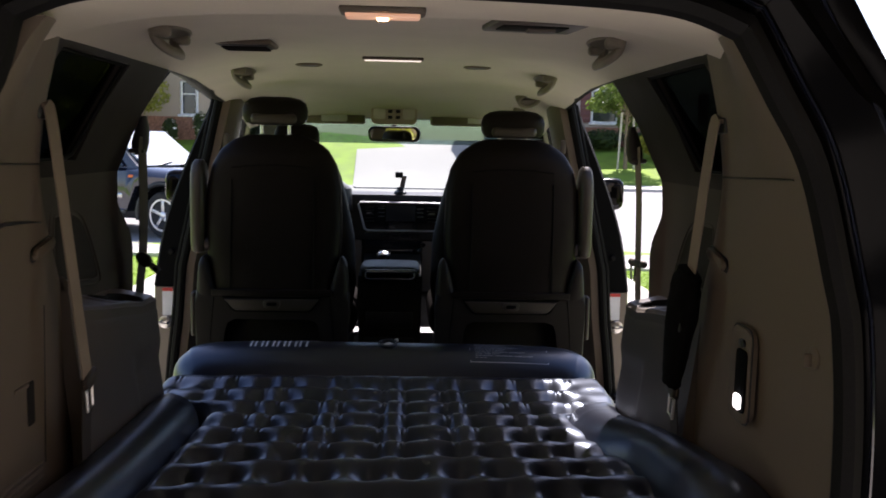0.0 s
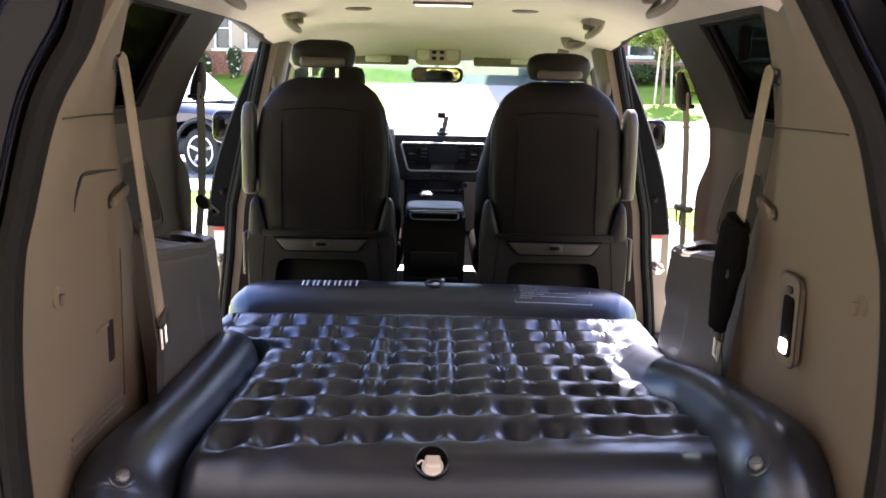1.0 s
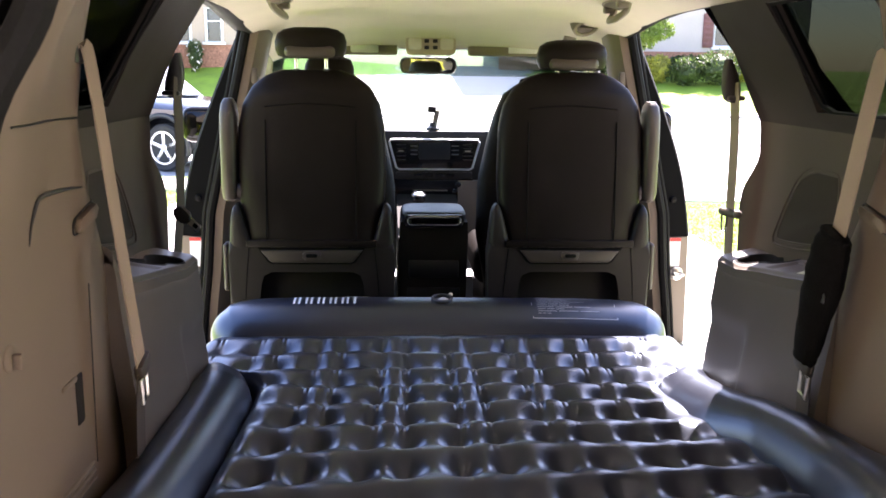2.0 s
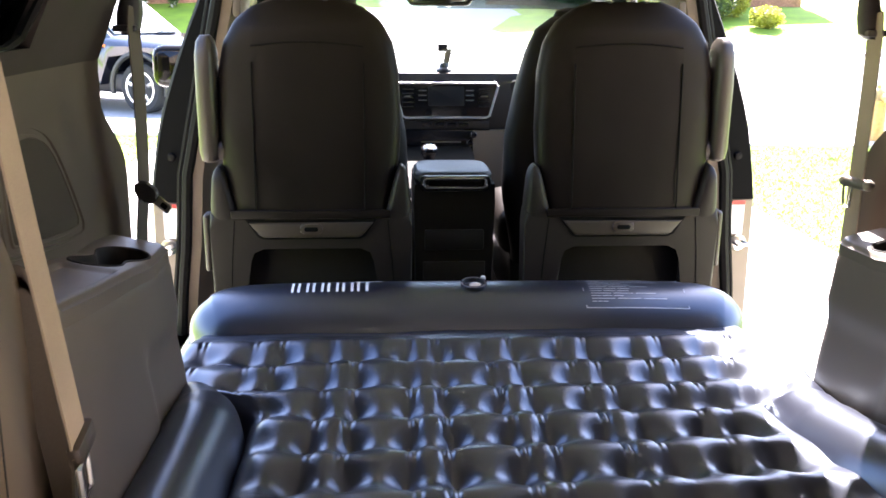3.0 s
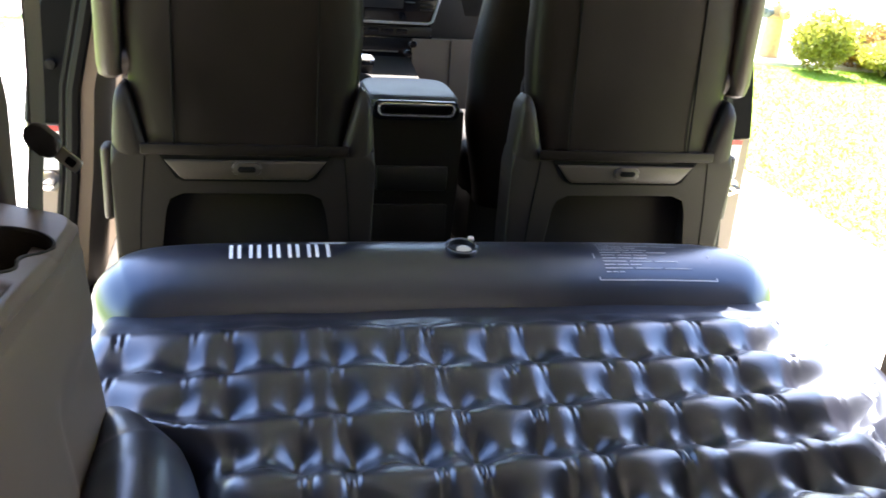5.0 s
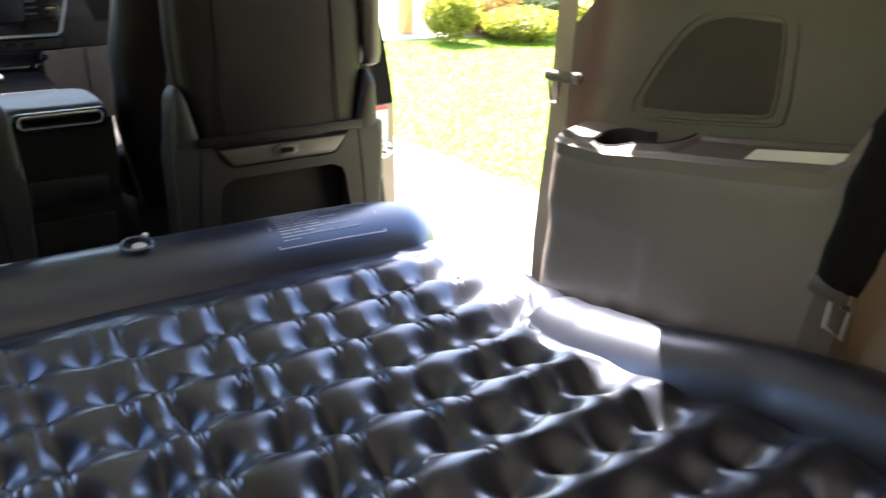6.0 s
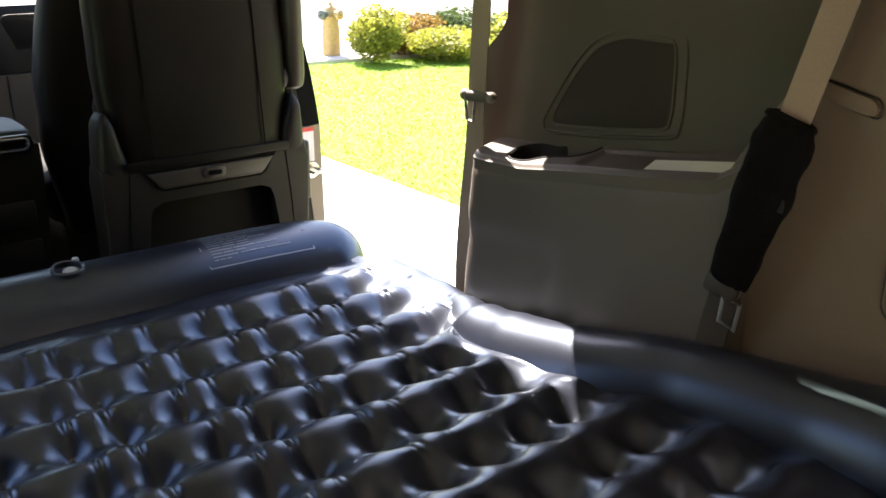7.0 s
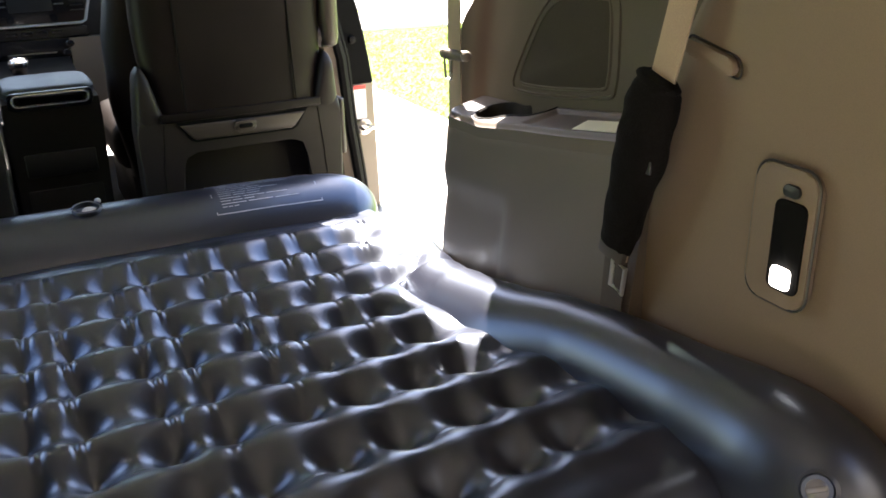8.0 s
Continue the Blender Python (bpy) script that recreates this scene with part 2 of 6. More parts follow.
def smooth_path(pts, n=8):
    """Catmull-Rom points through pts."""
    pts = [Vector(p) for p in pts]
    q = [2 * pts[0] - pts[1]] + pts + [2 * pts[-1] - pts[-2]]
    res = []
    for i in range(1, len(q) - 2):
        for k in range(n):
            t = k / n
            a, b, c, d = q[i - 1], q[i], q[i + 1], q[i + 2]
            res.append(0.5 * (2 * b + (c - a) * t + (2 * a - 5 * b + 4 * c - d) * t * t + (3 * b - a - 3 * c + d) * t ** 3))
    res.append(pts[-1])
    return res


def tube(pts, r, n=10, bm=None, cap=True, squash=1.0, loop=False):
    """A round bar along pts; r is one radius or one for each point."""
    pts = [Vector(p) for p in pts]
    rs = r if isinstance(r, (list, tuple)) else [r] * len(pts)
    rings, ref = [], None
    for i, p in enumerate(pts):
        if loop:
            d = (pts[(i + 1) % len(pts)] - pts[i - 1]).normalized()
        else:
            d = (pts[min(i + 1, len(pts) - 1)] - pts[max(i - 1, 0)]).normalized()
        if ref is None:
            ref = Vector((0, 0, 1)) if abs(d.z) < 0.9 else Vector((1, 0, 0))
        u = (ref - d * ref.dot(d)).normalized()
        ref = u
        v = d.cross(u)
        rings.append([p + (u * math.cos(2 * math.pi * k / n) * squash + v * math.sin(2 * math.pi * k / n)) * rs[i] for k in range(n)])
    return loft(rings, bm, cap=cap, loop=loop)


def strap(pts, across, width, thick=0.003, bm=None):
    """A flat band along pts; across: the direction of its width."""
    pts = [Vector(p) for p in pts]
    a = Vector(across).normalized()
    rings = []
    for i, p in enumerate(pts):
        d = (pts[min(i + 1, len(pts) - 1)] - pts[max(i - 1, 0)]).normalized()
        w = (a - d * a.dot(d)).normalized() * width / 2
        nn = d.cross(w).normalized() * thick / 2
        rings.append([p - w - nn, p + w - nn, p + w + nn, p - w + nn])
    return loft(rings, bm)


def lathe(profile, m, n=24, bm=None):
    """Turn (radius, height) pairs about the z axis, placed by the matrix m."""
    rings = [[m @ Vector((r * math.cos(2 * math.pi * k / n), r * math.sin(2 * math.pi * k / n), h)) for k in range(n)] for r, h in profile]
    return loft(rings, bm)


def sheet(nu, nv, fn, off, bm=None):
    """A curved panel fn(u, v) with thickness along off."""
    bm = bm or bmesh.new()
    off = Vector(off)
    g = [[Vector(fn(i / nu, j / nv)) for j in range(nv + 1)] for i in range(nu + 1)]
    a = [[bm.verts.new(p) for p in r] for r in g]
    b = [[bm.verts.new(p + off) for p in r] for r in g]
    for i in range(nu):
        for j in range(nv):
            bm.faces.new((a[i][j], a[i + 1][j], a[i + 1][j + 1], a[i][j + 1]))
            bm.faces.new((b[i][j], b[i][j + 1], b[i + 1][j + 1], b[i + 1][j]))
    for i in range(nu):
        bm.faces.new((a[i][0], b[i][0], b[i + 1][0], a[i + 1][0]))
        bm.faces.new((a[i][nv], a[i + 1][nv], b[i + 1][nv], b[i][nv]))
    for j in range(nv):
        bm.faces.new((a[0][j], a[0][j + 1], b[0][j + 1], b[0][j]))
        bm.faces.new((a[nu][j], b[nu][j], b[nu][j + 1], a[nu][j + 1]))
    return bm


def prism(outline, d, bevel=0.0, bm=None, seg=2):
    """A flat shape given by its outline, thickened along d and with softened rims."""
    b = bmesh.new()
    d = Vector(d)
    lo = [b.verts.new(Vector(p)) for p in outline]
    hi = [b.verts.new(Vector(p) + d) for p in outline]
    n = len(lo)
    f0 = b.faces.new(lo[::-1])
    f1 = b.faces.new(hi)
    for i in range(n):
        j = (i + 1) % n
        b.faces.new((lo[i], lo[j], hi[j], hi[i]))
    if bevel:
        rim = [e for f in (f0, f1) for e in f.edges]
        bmesh.ops.bevel(b, geom=rim, offset=bevel, segments=seg, profile=0.5, affect="EDGES")
    return merge(bm or bmesh.new(), b)


def rounded(w, h, r, n=5):
    """The outline of a rounded rectangle about the origin, as (a, b) pairs."""
    res = []
    for cx, cy, a0 in ((w / 2 - r, h / 2 - r, 0), (-w / 2 + r, h / 2 - r, 90), (-w / 2 + r, -h / 2 + r, 180), (w / 2 - r, -h / 2 + r, 270)):
        for k in range(n + 1):
            a = radians(a0 + 90 * k / n)
            res.append((cx + r * math.cos(a), cy + r * math.sin(a)))
    return res


def lerp_table(table, z):
    """Interpolate smoothly in a table of (z, value)."""
    if z <= table[0][0]:
        return table[0][1]
    for (z0, v0), (z1, v1) in zip(table, table[1:]):
        if z <= z1:
            t = (z - z0) / (z1 - z0)
            return v0 + (v1 - v0) * t
    return table[-1][1]


def step(a, b, x):
    t = min(max((x - a) / (b - a), 0), 1)
    return t * t * (3 - 2 * t)


# ---- the van's shell ----
FLOOR_Z = 0.42
REAR_IN = [(0.42, 0.600), (0.75, 0.622), (0.93, 0.624), (1.09, 0.611), (1.17, 0.592), (1.31, 0.551), (1.40, 0.500), (1.475, 0.455), (1.485, 0.443)]
FORE_IN = [(0.42, 0.60), (1.05, 0.60), (1.30, 0.585), (1.39, 0.572), (1.50, 0.545)]
WALL_IN = [(0.42, 0.70), (0.94, 0.70), (1.15, 0.70), (1.25, 0.69), (1.39, 0.62), (1.50, 0.545)]
SKIN = [(0.35, 0.88), (0.60, 0.93), (0.95, 0.93), (1.10, 0.90), (1.25, 0.81), (1.42, 0.66), (1.56, 0.55)]
B_IN = [(0.42, 0.765), (0.57, 0.75), (0.70, 0.733), (0.88, 0.72), (1.48, 0.583)]
B_OUT = [(0.42, 0.868), (0.80, 0.860), (0.90, 0.846), (1.0, 0.826), (1.10, 0.797), (1.25, 0.74), (1.48, 0.64)]
CEIL_Z = [(1.16, 1.522), (1.42, 1.528), (1.50, 1.556), (2.6, 1.56), (3.2, 1.53), (3.7, 1.475), (3.95, 1.44)]
CEIL_W = [(1.16, 0.45), (1.40, 0.52), (1.56, 0.548), (2.3, 0.55), (3.2, 0.60), (3.95, 0.64)]


def rear_in(s, z):
    """Inner rim of the tailgate opening; it stands a little nearer on one side."""
    return lerp_table(REAR_IN, z) - (0.026 if s < 0 else 0.0)


def panel_x(s, y, z):
    """Inner face of the pillar trim."""
    fore = 1.575 + 0.17 * (1 - step(0.93, 1.30, z))
    u = (y - 1.16) / (fore - 1.16)
    a, b = rear_in(s, z), lerp_table(FORE_IN, z)
    return a + (b - a) * step(0, 0.8, u) + 0.025 * step(0.90, 1.0, u) ** 2


def ceil_z(x, y):
    w = lerp_table(CEIL_W, y)
    return lerp_table(CEIL_Z, y) - 0.007 * step(2.84, 2.90, y - 0.25 * x * x) - (0.036 + 0.022 * step(1.16, 1.56, y)) * min(abs(x) / w, 1.05) ** 4


# floor, with the sill of the tailgate and the raised platform behind
solid("floor", box((0, 2.7, FLOOR_Z - 0.06), (1.66, 3.1, 0.12), 0.01), CARPET, "dark brown carpeted van floor under the air bed", "floor")
solid("trim", box((0, 1.13, 0.40), (1.2, 0.09, 0.14), 0.02), BLACK_PLASTIC, "black plastic tailgate sill plate", "sill")

solid("ceiling", sheet(46, 24, lambda u, v: ((2 * v - 1) * lerp_table(CEIL_W, 1.16 + 2.79 * u), 1.16 + 2.79 * u, ceil_z((2 * v - 1) * lerp_table(CEIL_W, 1.16 + 2.79 * u), 1.16 + 2.79 * u)), (0, 0, 0.03)), HEADLINER, "beige cloth headliner of the van, softly curved", "ceiling")
solid("roof", sheet(24, 24, lambda u, v: ((2 * v - 1) * (0.545 + 0.08 * u), 1.04 + 2.9 * u, lerp_table(CEIL_Z, 1.04 + 2.9 * u) + 0.075 - 0.07 * abs(2 * v - 1) ** 4), (0, 0, 0.03)), PAINT, "dark glossy painted van roof", "roof")


WALL_END = [(0.42, 2.32), (0.94, 2.355), (1.05, 2.362), (1.09, 2.345), (1.13, 2.30), (1.17, 2.262), (1.24, 2.256), (1.30, 2.262), (1.40, 2.25), (1.50, 2.235)]


def d_panel(s):
    """Beige trim behind the tailgate pillar, from the opening to the belt slot."""
    wall = thing("wall_left" if s < 0 else "wall_right", (s * 0.65, 1.7, FLOOR_Z), "beige and taupe plastic side trim of the van, with quarter window and sunlit storage ledge" if s > 0 else "beige and taupe plastic side trim of the van, with quarter window and storage ledge", "wall", kind="structure")
    top = lambda u: 1.485 + 0.015 * u
    def surf(u, v):
        z = 0.42 + (top(u) - 0.42) * v
        fore = 1.575 + 0.17 * (1 - step(0.93, 1.30, z))
        y = 1.16 + (fore - 1.16) * u
        return (s * panel_x(s, y, z), y, z)
    part("pillar_panel", sheet(28, 36, surf, (s * 0.10, 0, 0)), TRIM, wall, "beige grained plastic pillar trim")
    # taupe wall round the quarter window
    bm = bmesh.new()
    def wall_sheet(y0, y1, z0, z1, nu, nv):
        def f(u, v):
            z = z0 + (z1 - z0) * v
            y = y0 + ((lerp_table(WALL_END, z) if y1 > 2.2 else y1) - y0) * u
            return (s * (lerp_table(WALL_IN, z) - (0.020 if s < 0 else 0.004) * step(2.18, 2.32, y) * (1 - step(1.18, 1.36, z))), y, z)
        sheet(nu, nv, f, (s * 0.04, 0, 0), bm)
    wall_sheet(1.56, 2.285, 0.42, 1.252, 24, 44)
    part("quarter_trim", bm, QUARTER, wall, "taupe plastic quarter trim")
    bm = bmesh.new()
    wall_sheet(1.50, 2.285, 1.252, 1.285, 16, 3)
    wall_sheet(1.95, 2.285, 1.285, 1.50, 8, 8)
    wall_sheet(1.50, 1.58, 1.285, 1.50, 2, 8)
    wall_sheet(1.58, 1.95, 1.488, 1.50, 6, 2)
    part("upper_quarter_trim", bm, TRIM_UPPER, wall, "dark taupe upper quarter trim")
    win = part("quarter_window", tube([(s * (lerp_table(WALL_IN, z) + 0.012), y, z) for y, z in ((1.58, 1.285), (1.90, 1.285), (1.937, 1.298), (1.95, 1.33), (1.95, 1.488), (1.58, 1.488))], 0.006, 6, loop=True), RUBBER, wall, "dark rubber window surround")
    pane = part("pane", prism([(s * (lerp_table(WALL_IN, z) + 0.03), y, z) for y, z in ((1.56, 1.27), (1.97, 1.27), (1.97, 1.495), (1.56, 1.495))], (s * 0.004, 0, 0)), TINTED, win, "dark tinted glass")
    # storage ledge with cup holders
    EDGE_Z = [(-2.275, 0.928), (-2.12, 0.934), (-2.0, 0.955), (-1.87, 0.974), (-1.73, 0.998), (-1.68, 1.03), (-1.62, 1.12)]
    reach = 0.026 if s < 0 else 0.008
    def turn_in(y):
        d = max(0.0, 0.05 - (2.275 - y)) / 0.05
        return 0.05 * (1 - math.sqrt(max(0.0, 1 - d * d)))
    def ledge_side(u, v):
        y = 2.275 - 0.62 * u
        z = 0.42 + (lerp_table(EDGE_Z, -y) - 0.42) * v
        x = 0.582 - reach + 0.028 * step(0.45, 1.0, v) + turn_in(y) + 0.012 * step(0.95, 1.0, v) ** 2
        inset = (1 - step(0.38, 0.46, u)) * (1 - step(0.70, 0.82, v))
        x += 0.013 * inset
        return (s * x, y, z)
    ledge = part("storage_ledge", sheet(44, 40, ledge_side, (s * 0.03, 0, 0)), TRIM_GREY, wall, "taupe storage ledge with a moulded panel")
    def in_wells(x, y):
        """Depth inside the outline of the two cup wells, which run into one another, and the share of the way between them."""
        ax, ay, bx, by = 0.648 + 0.010 * s, 2.146, 0.669 + 0.018 * s, 2.058
        t = min(max(((x - ax) * (bx - ax) + (y - ay) * (by - ay)) / ((bx - ax) ** 2 + (by - ay) ** 2), 0), 1)
        d = math.hypot(x - ax - (bx - ax) * t, y - ay - (by - ay) * t)
        return 0.040 - 0.003 * t - 0.013 * math.sin(math.pi * t) ** 2 - d, t
    def ledge_top(u, v):
        y = 2.275 - 0.62 * u
        x0 = 0.612 - reach + turn_in(y)
        x = x0 + (0.742 - x0) * v
        z = lerp_table(EDGE_Z, -y) + 0.007 * step(0.0, 0.07, v) + 0.003 + 0.026 * v
        tray = step(0.10, 0.16, v) * (1 - step(0.60, 0.66, v)) * step(0.42, 0.45, u) * (1 - step(0.86, 0.90, u))
        return (s * x, y, z - 0.006 * tray)
    top = sheet(200, 70, ledge_top, (0, 0, -0.025))
    bmesh.ops.delete(top, geom=[f for f in top.faces if in_wells(abs(f.calc_center_median().x), f.calc_center_median().y)[0] > -0.001], context="FACES")
    part("ledge_lid", top, TRIM_GREY, ledge, "taupe ledge top with a shallow tray")
    cx, cy = 0.6585 + 0.014 * s, 2.102
    edge = []
    for k in range(64):
        c, d = math.cos(2 * math.pi * k / 64), math.sin(2 * math.pi * k / 64)
        lo, hi = 0.0, 0.12
        for turn in range(24):
            mid = (lo + hi) / 2
            if in_wells(cx + mid * c, cy + mid * d)[0] > 0:
                lo = mid
            else:
                hi = mid
        edge.append((c, d, lo))
    def well_ring(inset, drop):
        out = []
        for c, d, r in edge:
            x, y = cx + (r - inset) * c, cy + (r - inset) * d
            x0 = 0.612 - reach + turn_in(y)
            z = lerp_table(EDGE_Z, -y) + 0.010 + 0.026 * (x - x0) / (0.742 - x0)
            out.append((s * x, y, z - drop))
        return out
    lining = loft([well_ring(i, d) for i, d in ((-0.0055, 0.003), (-0.004, -0.0018), (-0.001, -0.0022), (0.002, 0.001), (0.0045, 0.03), (0.007, 0.078), (0.012, 0.085), (0.022, 0.086))], cap=False)
    lining.verts.ensure_lookup_table()
    lining.faces.new(lining.verts[-64:])
    # taupe wells, coloured dark to give the shade inside them
    part("cup_holder", lining, TRIM_DARK, ledge, "two joined cup wells, the shade inside put into a dark colour")
    part("ledge_front", prism([(s * (0.630 - reach), 2.262, 0.42), (s * (0.640 - reach), 2.266, 0.70), (s * (0.658 - reach), 2.270, 0.928), (s * 0.80, 2.270, 0.94), (s * 0.80, 2.262, 0.42)], (0, -0.02, 0), 0.006), TRIM_GREY, ledge)
    # speaker grille
    def yz(pts, x):
        ends = [(s * x, y, z) for y, z in pts]
        return smooth_path(ends + ends[:3], 4)[4:-8]
    grille_edge = [(1.905, 1.030), (2.02, 1.012), (2.12, 1.002), (2.138, 1.010), (2.132, 1.03), (2.09, 1.095), (2.05, 1.14), (2.01, 1.160), (1.96, 1.170), (1.905, 1.172), (1.888, 1.160), (1.884, 1.10), (1.886, 1.05)]
    spread = lambda k: [(2.0 + (y - 2.0) * k, 1.09 + (z - 1.09) * k) for y, z in grille_edge]
    for k in (1.0, 1.17):
        part("speaker_rim", tube(yz(spread(k), 0.700), 0.0035, 6, loop=True), QUARTER, wall)
    part("speaker_grille", prism(yz(spread(0.985), 0.6985), (s * 0.01, 0, 0), 0.002), GRILLE, wall, "dark perforated speaker grille")
    # seam, grab loop, cargo hook
    part("seam", tube([(s * (panel_x(s, 1.19 + 0.35 * k / 12, 1.296) - 0.0006), 1.19 + 0.35 * k / 12, 1.298 - 0.010 * k / 12) for k in range(13)], 0.0016, 5), BLACK_PLASTIC, wall)
    hx = lambda y: s * (lerp_table(FORE_IN, 1.15) - 0.002)
    bar = [(1.556 + 0.98 * a + 0.10 * b, 1.143 + 0.19 * a + b) for a, b in rounded(0.082, 0.020, 0.009)]
    loop = part("net_hook", prism([(hx(y), y, z) for y, z in bar], (-s * 0.009, 0, 0), 0.003), TRIM, wall, "flat moulded plastic net hook")
    part("hook_groove", tube([(hx(y) + s * 0.0005, 1.556 + (y - 1.556) * 1.08, 1.143 + (z - 1.143) * 1.18) for y, z in bar], 0.0013, 6, loop=True), BLACK_PLASTIC, loop)
    hook_y, hook_z = (1.278, 1.022) if s < 0 else (1.216, 1.047)
    hook = part("cargo_hook", lathe([(0.017, 0), (0.017, 0.004), (0.013, 0.007), (0.0, 0.007)], pose(s * (panel_x(s, hook_y, hook_z) + 0.002), hook_y, hook_z, 0, -90 * s, 0), 16), TRIM, wall)
    part("hook_tab", box((s * (panel_x(s, hook_y, hook_z) - 0.010), hook_y, hook_z - 0.004), (0.012, 0.008, 0.02), 0.003), TRIM, hook)
    return wall


wall_l = d_panel(-1)
wall_r = d_panel(1)

# courtesy lamp set into one side wall
lamp_plate = part("courtesy_lamp", prism([(0.6045, 1.432 + a, 0.966 + b) for a, b in rounded(0.084, 0.158, 0.020)], (-0.012, 0, 0), 0.003), TRIM, wall_r, "beige plate with a black slot and lit lens")
part("plate_groove", tube([(0.5955, 1.432 + a, 0.966 + b) for a, b in rounded(0.087, 0.161, 0.021)], 0.0016, 6, loop=True), BLACK_PLASTIC, lamp_plate)
part("lamp_slot", prism([(0.5922, 1.419 + a, 0.958 + b) for a, b in rounded(0.042, 0.104, 0.008)], (-0.0035, 0, 0), 0.001), DEEP_BLACK, lamp_plate)
part("lamp_switch", prism([(0.5922, 1.421 + a, 1.021 + b) for a, b in rounded(0.022, 0.013, 0.005)], (-0.004, 0, 0), 0.001), BLACK_PLASTIC, lamp_plate)
part("lamp_lens", prism([(0.5885, 1.419 + a, 0.923 + b) for a, b in rounded(0.025, 0.024, 0.004)], (-0.004, 0, 0), 0.001), glow_material("courtesy_light", (1, 0.97, 0.9), 1.6), lamp_plate, "lit white lens")
# service cover on the other side wall
groove = smooth_path([(0, 1.334, 1.145), (0, 1.336, 1.172), (0, 1.352, 1.195), (0, 1.380, 1.200), (0, 1.42, 1.198), (0, 1.49, 1.194), (0, 1.555, 1.188)], 5)
part("access_groove", tube([(-panel_x(-1, p.y, p.z) + 0.001, p.y, p.z) for p in groove], [0.0008 + 0.0024 * min(1, k / 8, (len(groove) - k) / 8) for k in range(len(groove))], 6), BLACK_PLASTIC, wall_l)
part("access_slot", prism([(0.002 - panel_x(-1, 1.508, 0.883) - 0.003, 1.508 + a, 0.883 + b) for a, b in rounded(0.028, 0.075, 0.004)], (0.0022, 0, 0), 0.0008), TRIM_DARK, wall_l, "recessed cover slot")
part("access_slot", prism([(-panel_x(-1, 1.472, 0.918) - 0.002, 1.472 + a, 0.918 + b) for a, b in rounded(0.055, 0.008, 0.003)], (0.004, 0, 0), 0.001), TRIM, wall_l)
for k in range(3):
    part("scuff_rib", tube([(-panel_x(-1, y, 0.77), y, z - 0.0125 * k) for y, z in ((1.310 - 0.003 * k, 0.775), (1.37, 0.772), (1.43, 0.770), (1.49, 0.767), (1.546, 0.765))], 0.0042, 8), TRIM, wall_l)
part("panel_seam", tube([(0.0005 - panel_x(-1, y, z), y, z) for y, z in ((1.561, 0.76), (1.567, 0.86), (1.572, 0.95), (1.577, 1.04))], 0.0012, 5), BLACK_PLASTIC, wall_l)


# outer skin, tailgate frame and tailgate
def side_skin(s):
    def rear(u, v):
        y, z = 1.10 + 1.26 * u, 0.35 + 1.21 * v
        return (s * lerp_table(SKIN, z), y, z)
    bm = sheet(10, 24, lambda u, v: rear(u, v * 0.76), (-s * 0.02, 0, 0))
    sheet(6, 8, lambda u, v: (s * (lerp_table(SKIN, 1.27 + 0.29 * v) - 0.05 * (1 - step(0, 0.9, u)) * step(0, 0.5, v)), 1.10 + 0.42 * u, 1.27 + 0.29 * v), (-s * 0.02, 0, 0), bm)
    sheet(1, 6, lambda u, v: (s * lerp_table(SKIN, 1.27 + 0.29 * v), 2.02 + 0.34 * u, 1.27 + 0.29 * v), (-s * 0.02, 0, 0), bm)
    sheet(1, 2, lambda u, v: (s * lerp_table(SKIN, 1.50 + 0.06 * v), 1.52 + 0.50 * u, 1.50 + 0.06 * v), (-s * 0.02, 0, 0), bm)
    # the edge of the door opening
    sheet(1, 24, lambda u, v: (s * (lerp_table(WALL_IN, 0.42 + 1.08 * v) + 0.014 + (lerp_table(SKIN, 0.42 + 1.08 * v) - lerp_table(WALL_IN, 0.42 + 1.08 * v) - 0.024) * u), lerp_table(WALL_END, 0.42 + 1.08 * v) + 0.006 + 0.05 * u, 0.42 + 1.08 * v), (0, -0.015, 0), bm)
    solid("quarter_panel", bm, PAINT, "dark glossy painted rear quarter of the van", "body panel")
    # roof rail over the sliding door
    solid("trim", loft([[(s * (lerp_table(CEIL_W, y) + dx), y, ceil_z(s * lerp_table(CEIL_W, y), y) + dz) for dx, dz in ((-0.002, 0.004), (0.012, 0.000), (0.028 if s > 0 else 0.07, 0.02), (0.028 if s > 0 else 0.07, 0.06), (-0.02, 0.075), (-0.02, 0.03))] for y in (2.27, 2.5, 2.75, 3.0, 3.30)]), RUBBER, "black sealed rail over the sliding door opening", "rail")
    solid("trim", box((s * 0.80, 2.76, 0.36), (0.16, 0.98, 0.12), 0.02), BLACK_PLASTIC, "black sill plate of the sliding door", "sill")


side_skin(-1)
side_skin(1)

ARCH = [(x, z) for z, x in REAR_IN] + [(0.38, 1.508), (0.30, 1.518), (0.15, 1.523), (0.0, 1.524)]
ARCH = ARCH + [(0.026 * (1 - step(1.40, 1.50, z)) - x, z) for x, z in reversed(ARCH[:-1])]
arch = smooth_path([(x, 1.155, z) for x, z in ARCH], 4)
def swell(p, d, y):
    n = Vector((p.x, 0, p.z - 1.0)) if p.z > 1.1 else Vector((p.x, 0, 0))
    n.normalize()
    return Vector((p.x, y, p.z)) + n * d
solid("trim", tube([swell(p, 0.013, 1.150) for p in arch], 0.020, 8), RUBBER, "black rubber tailgate seal", "seal")
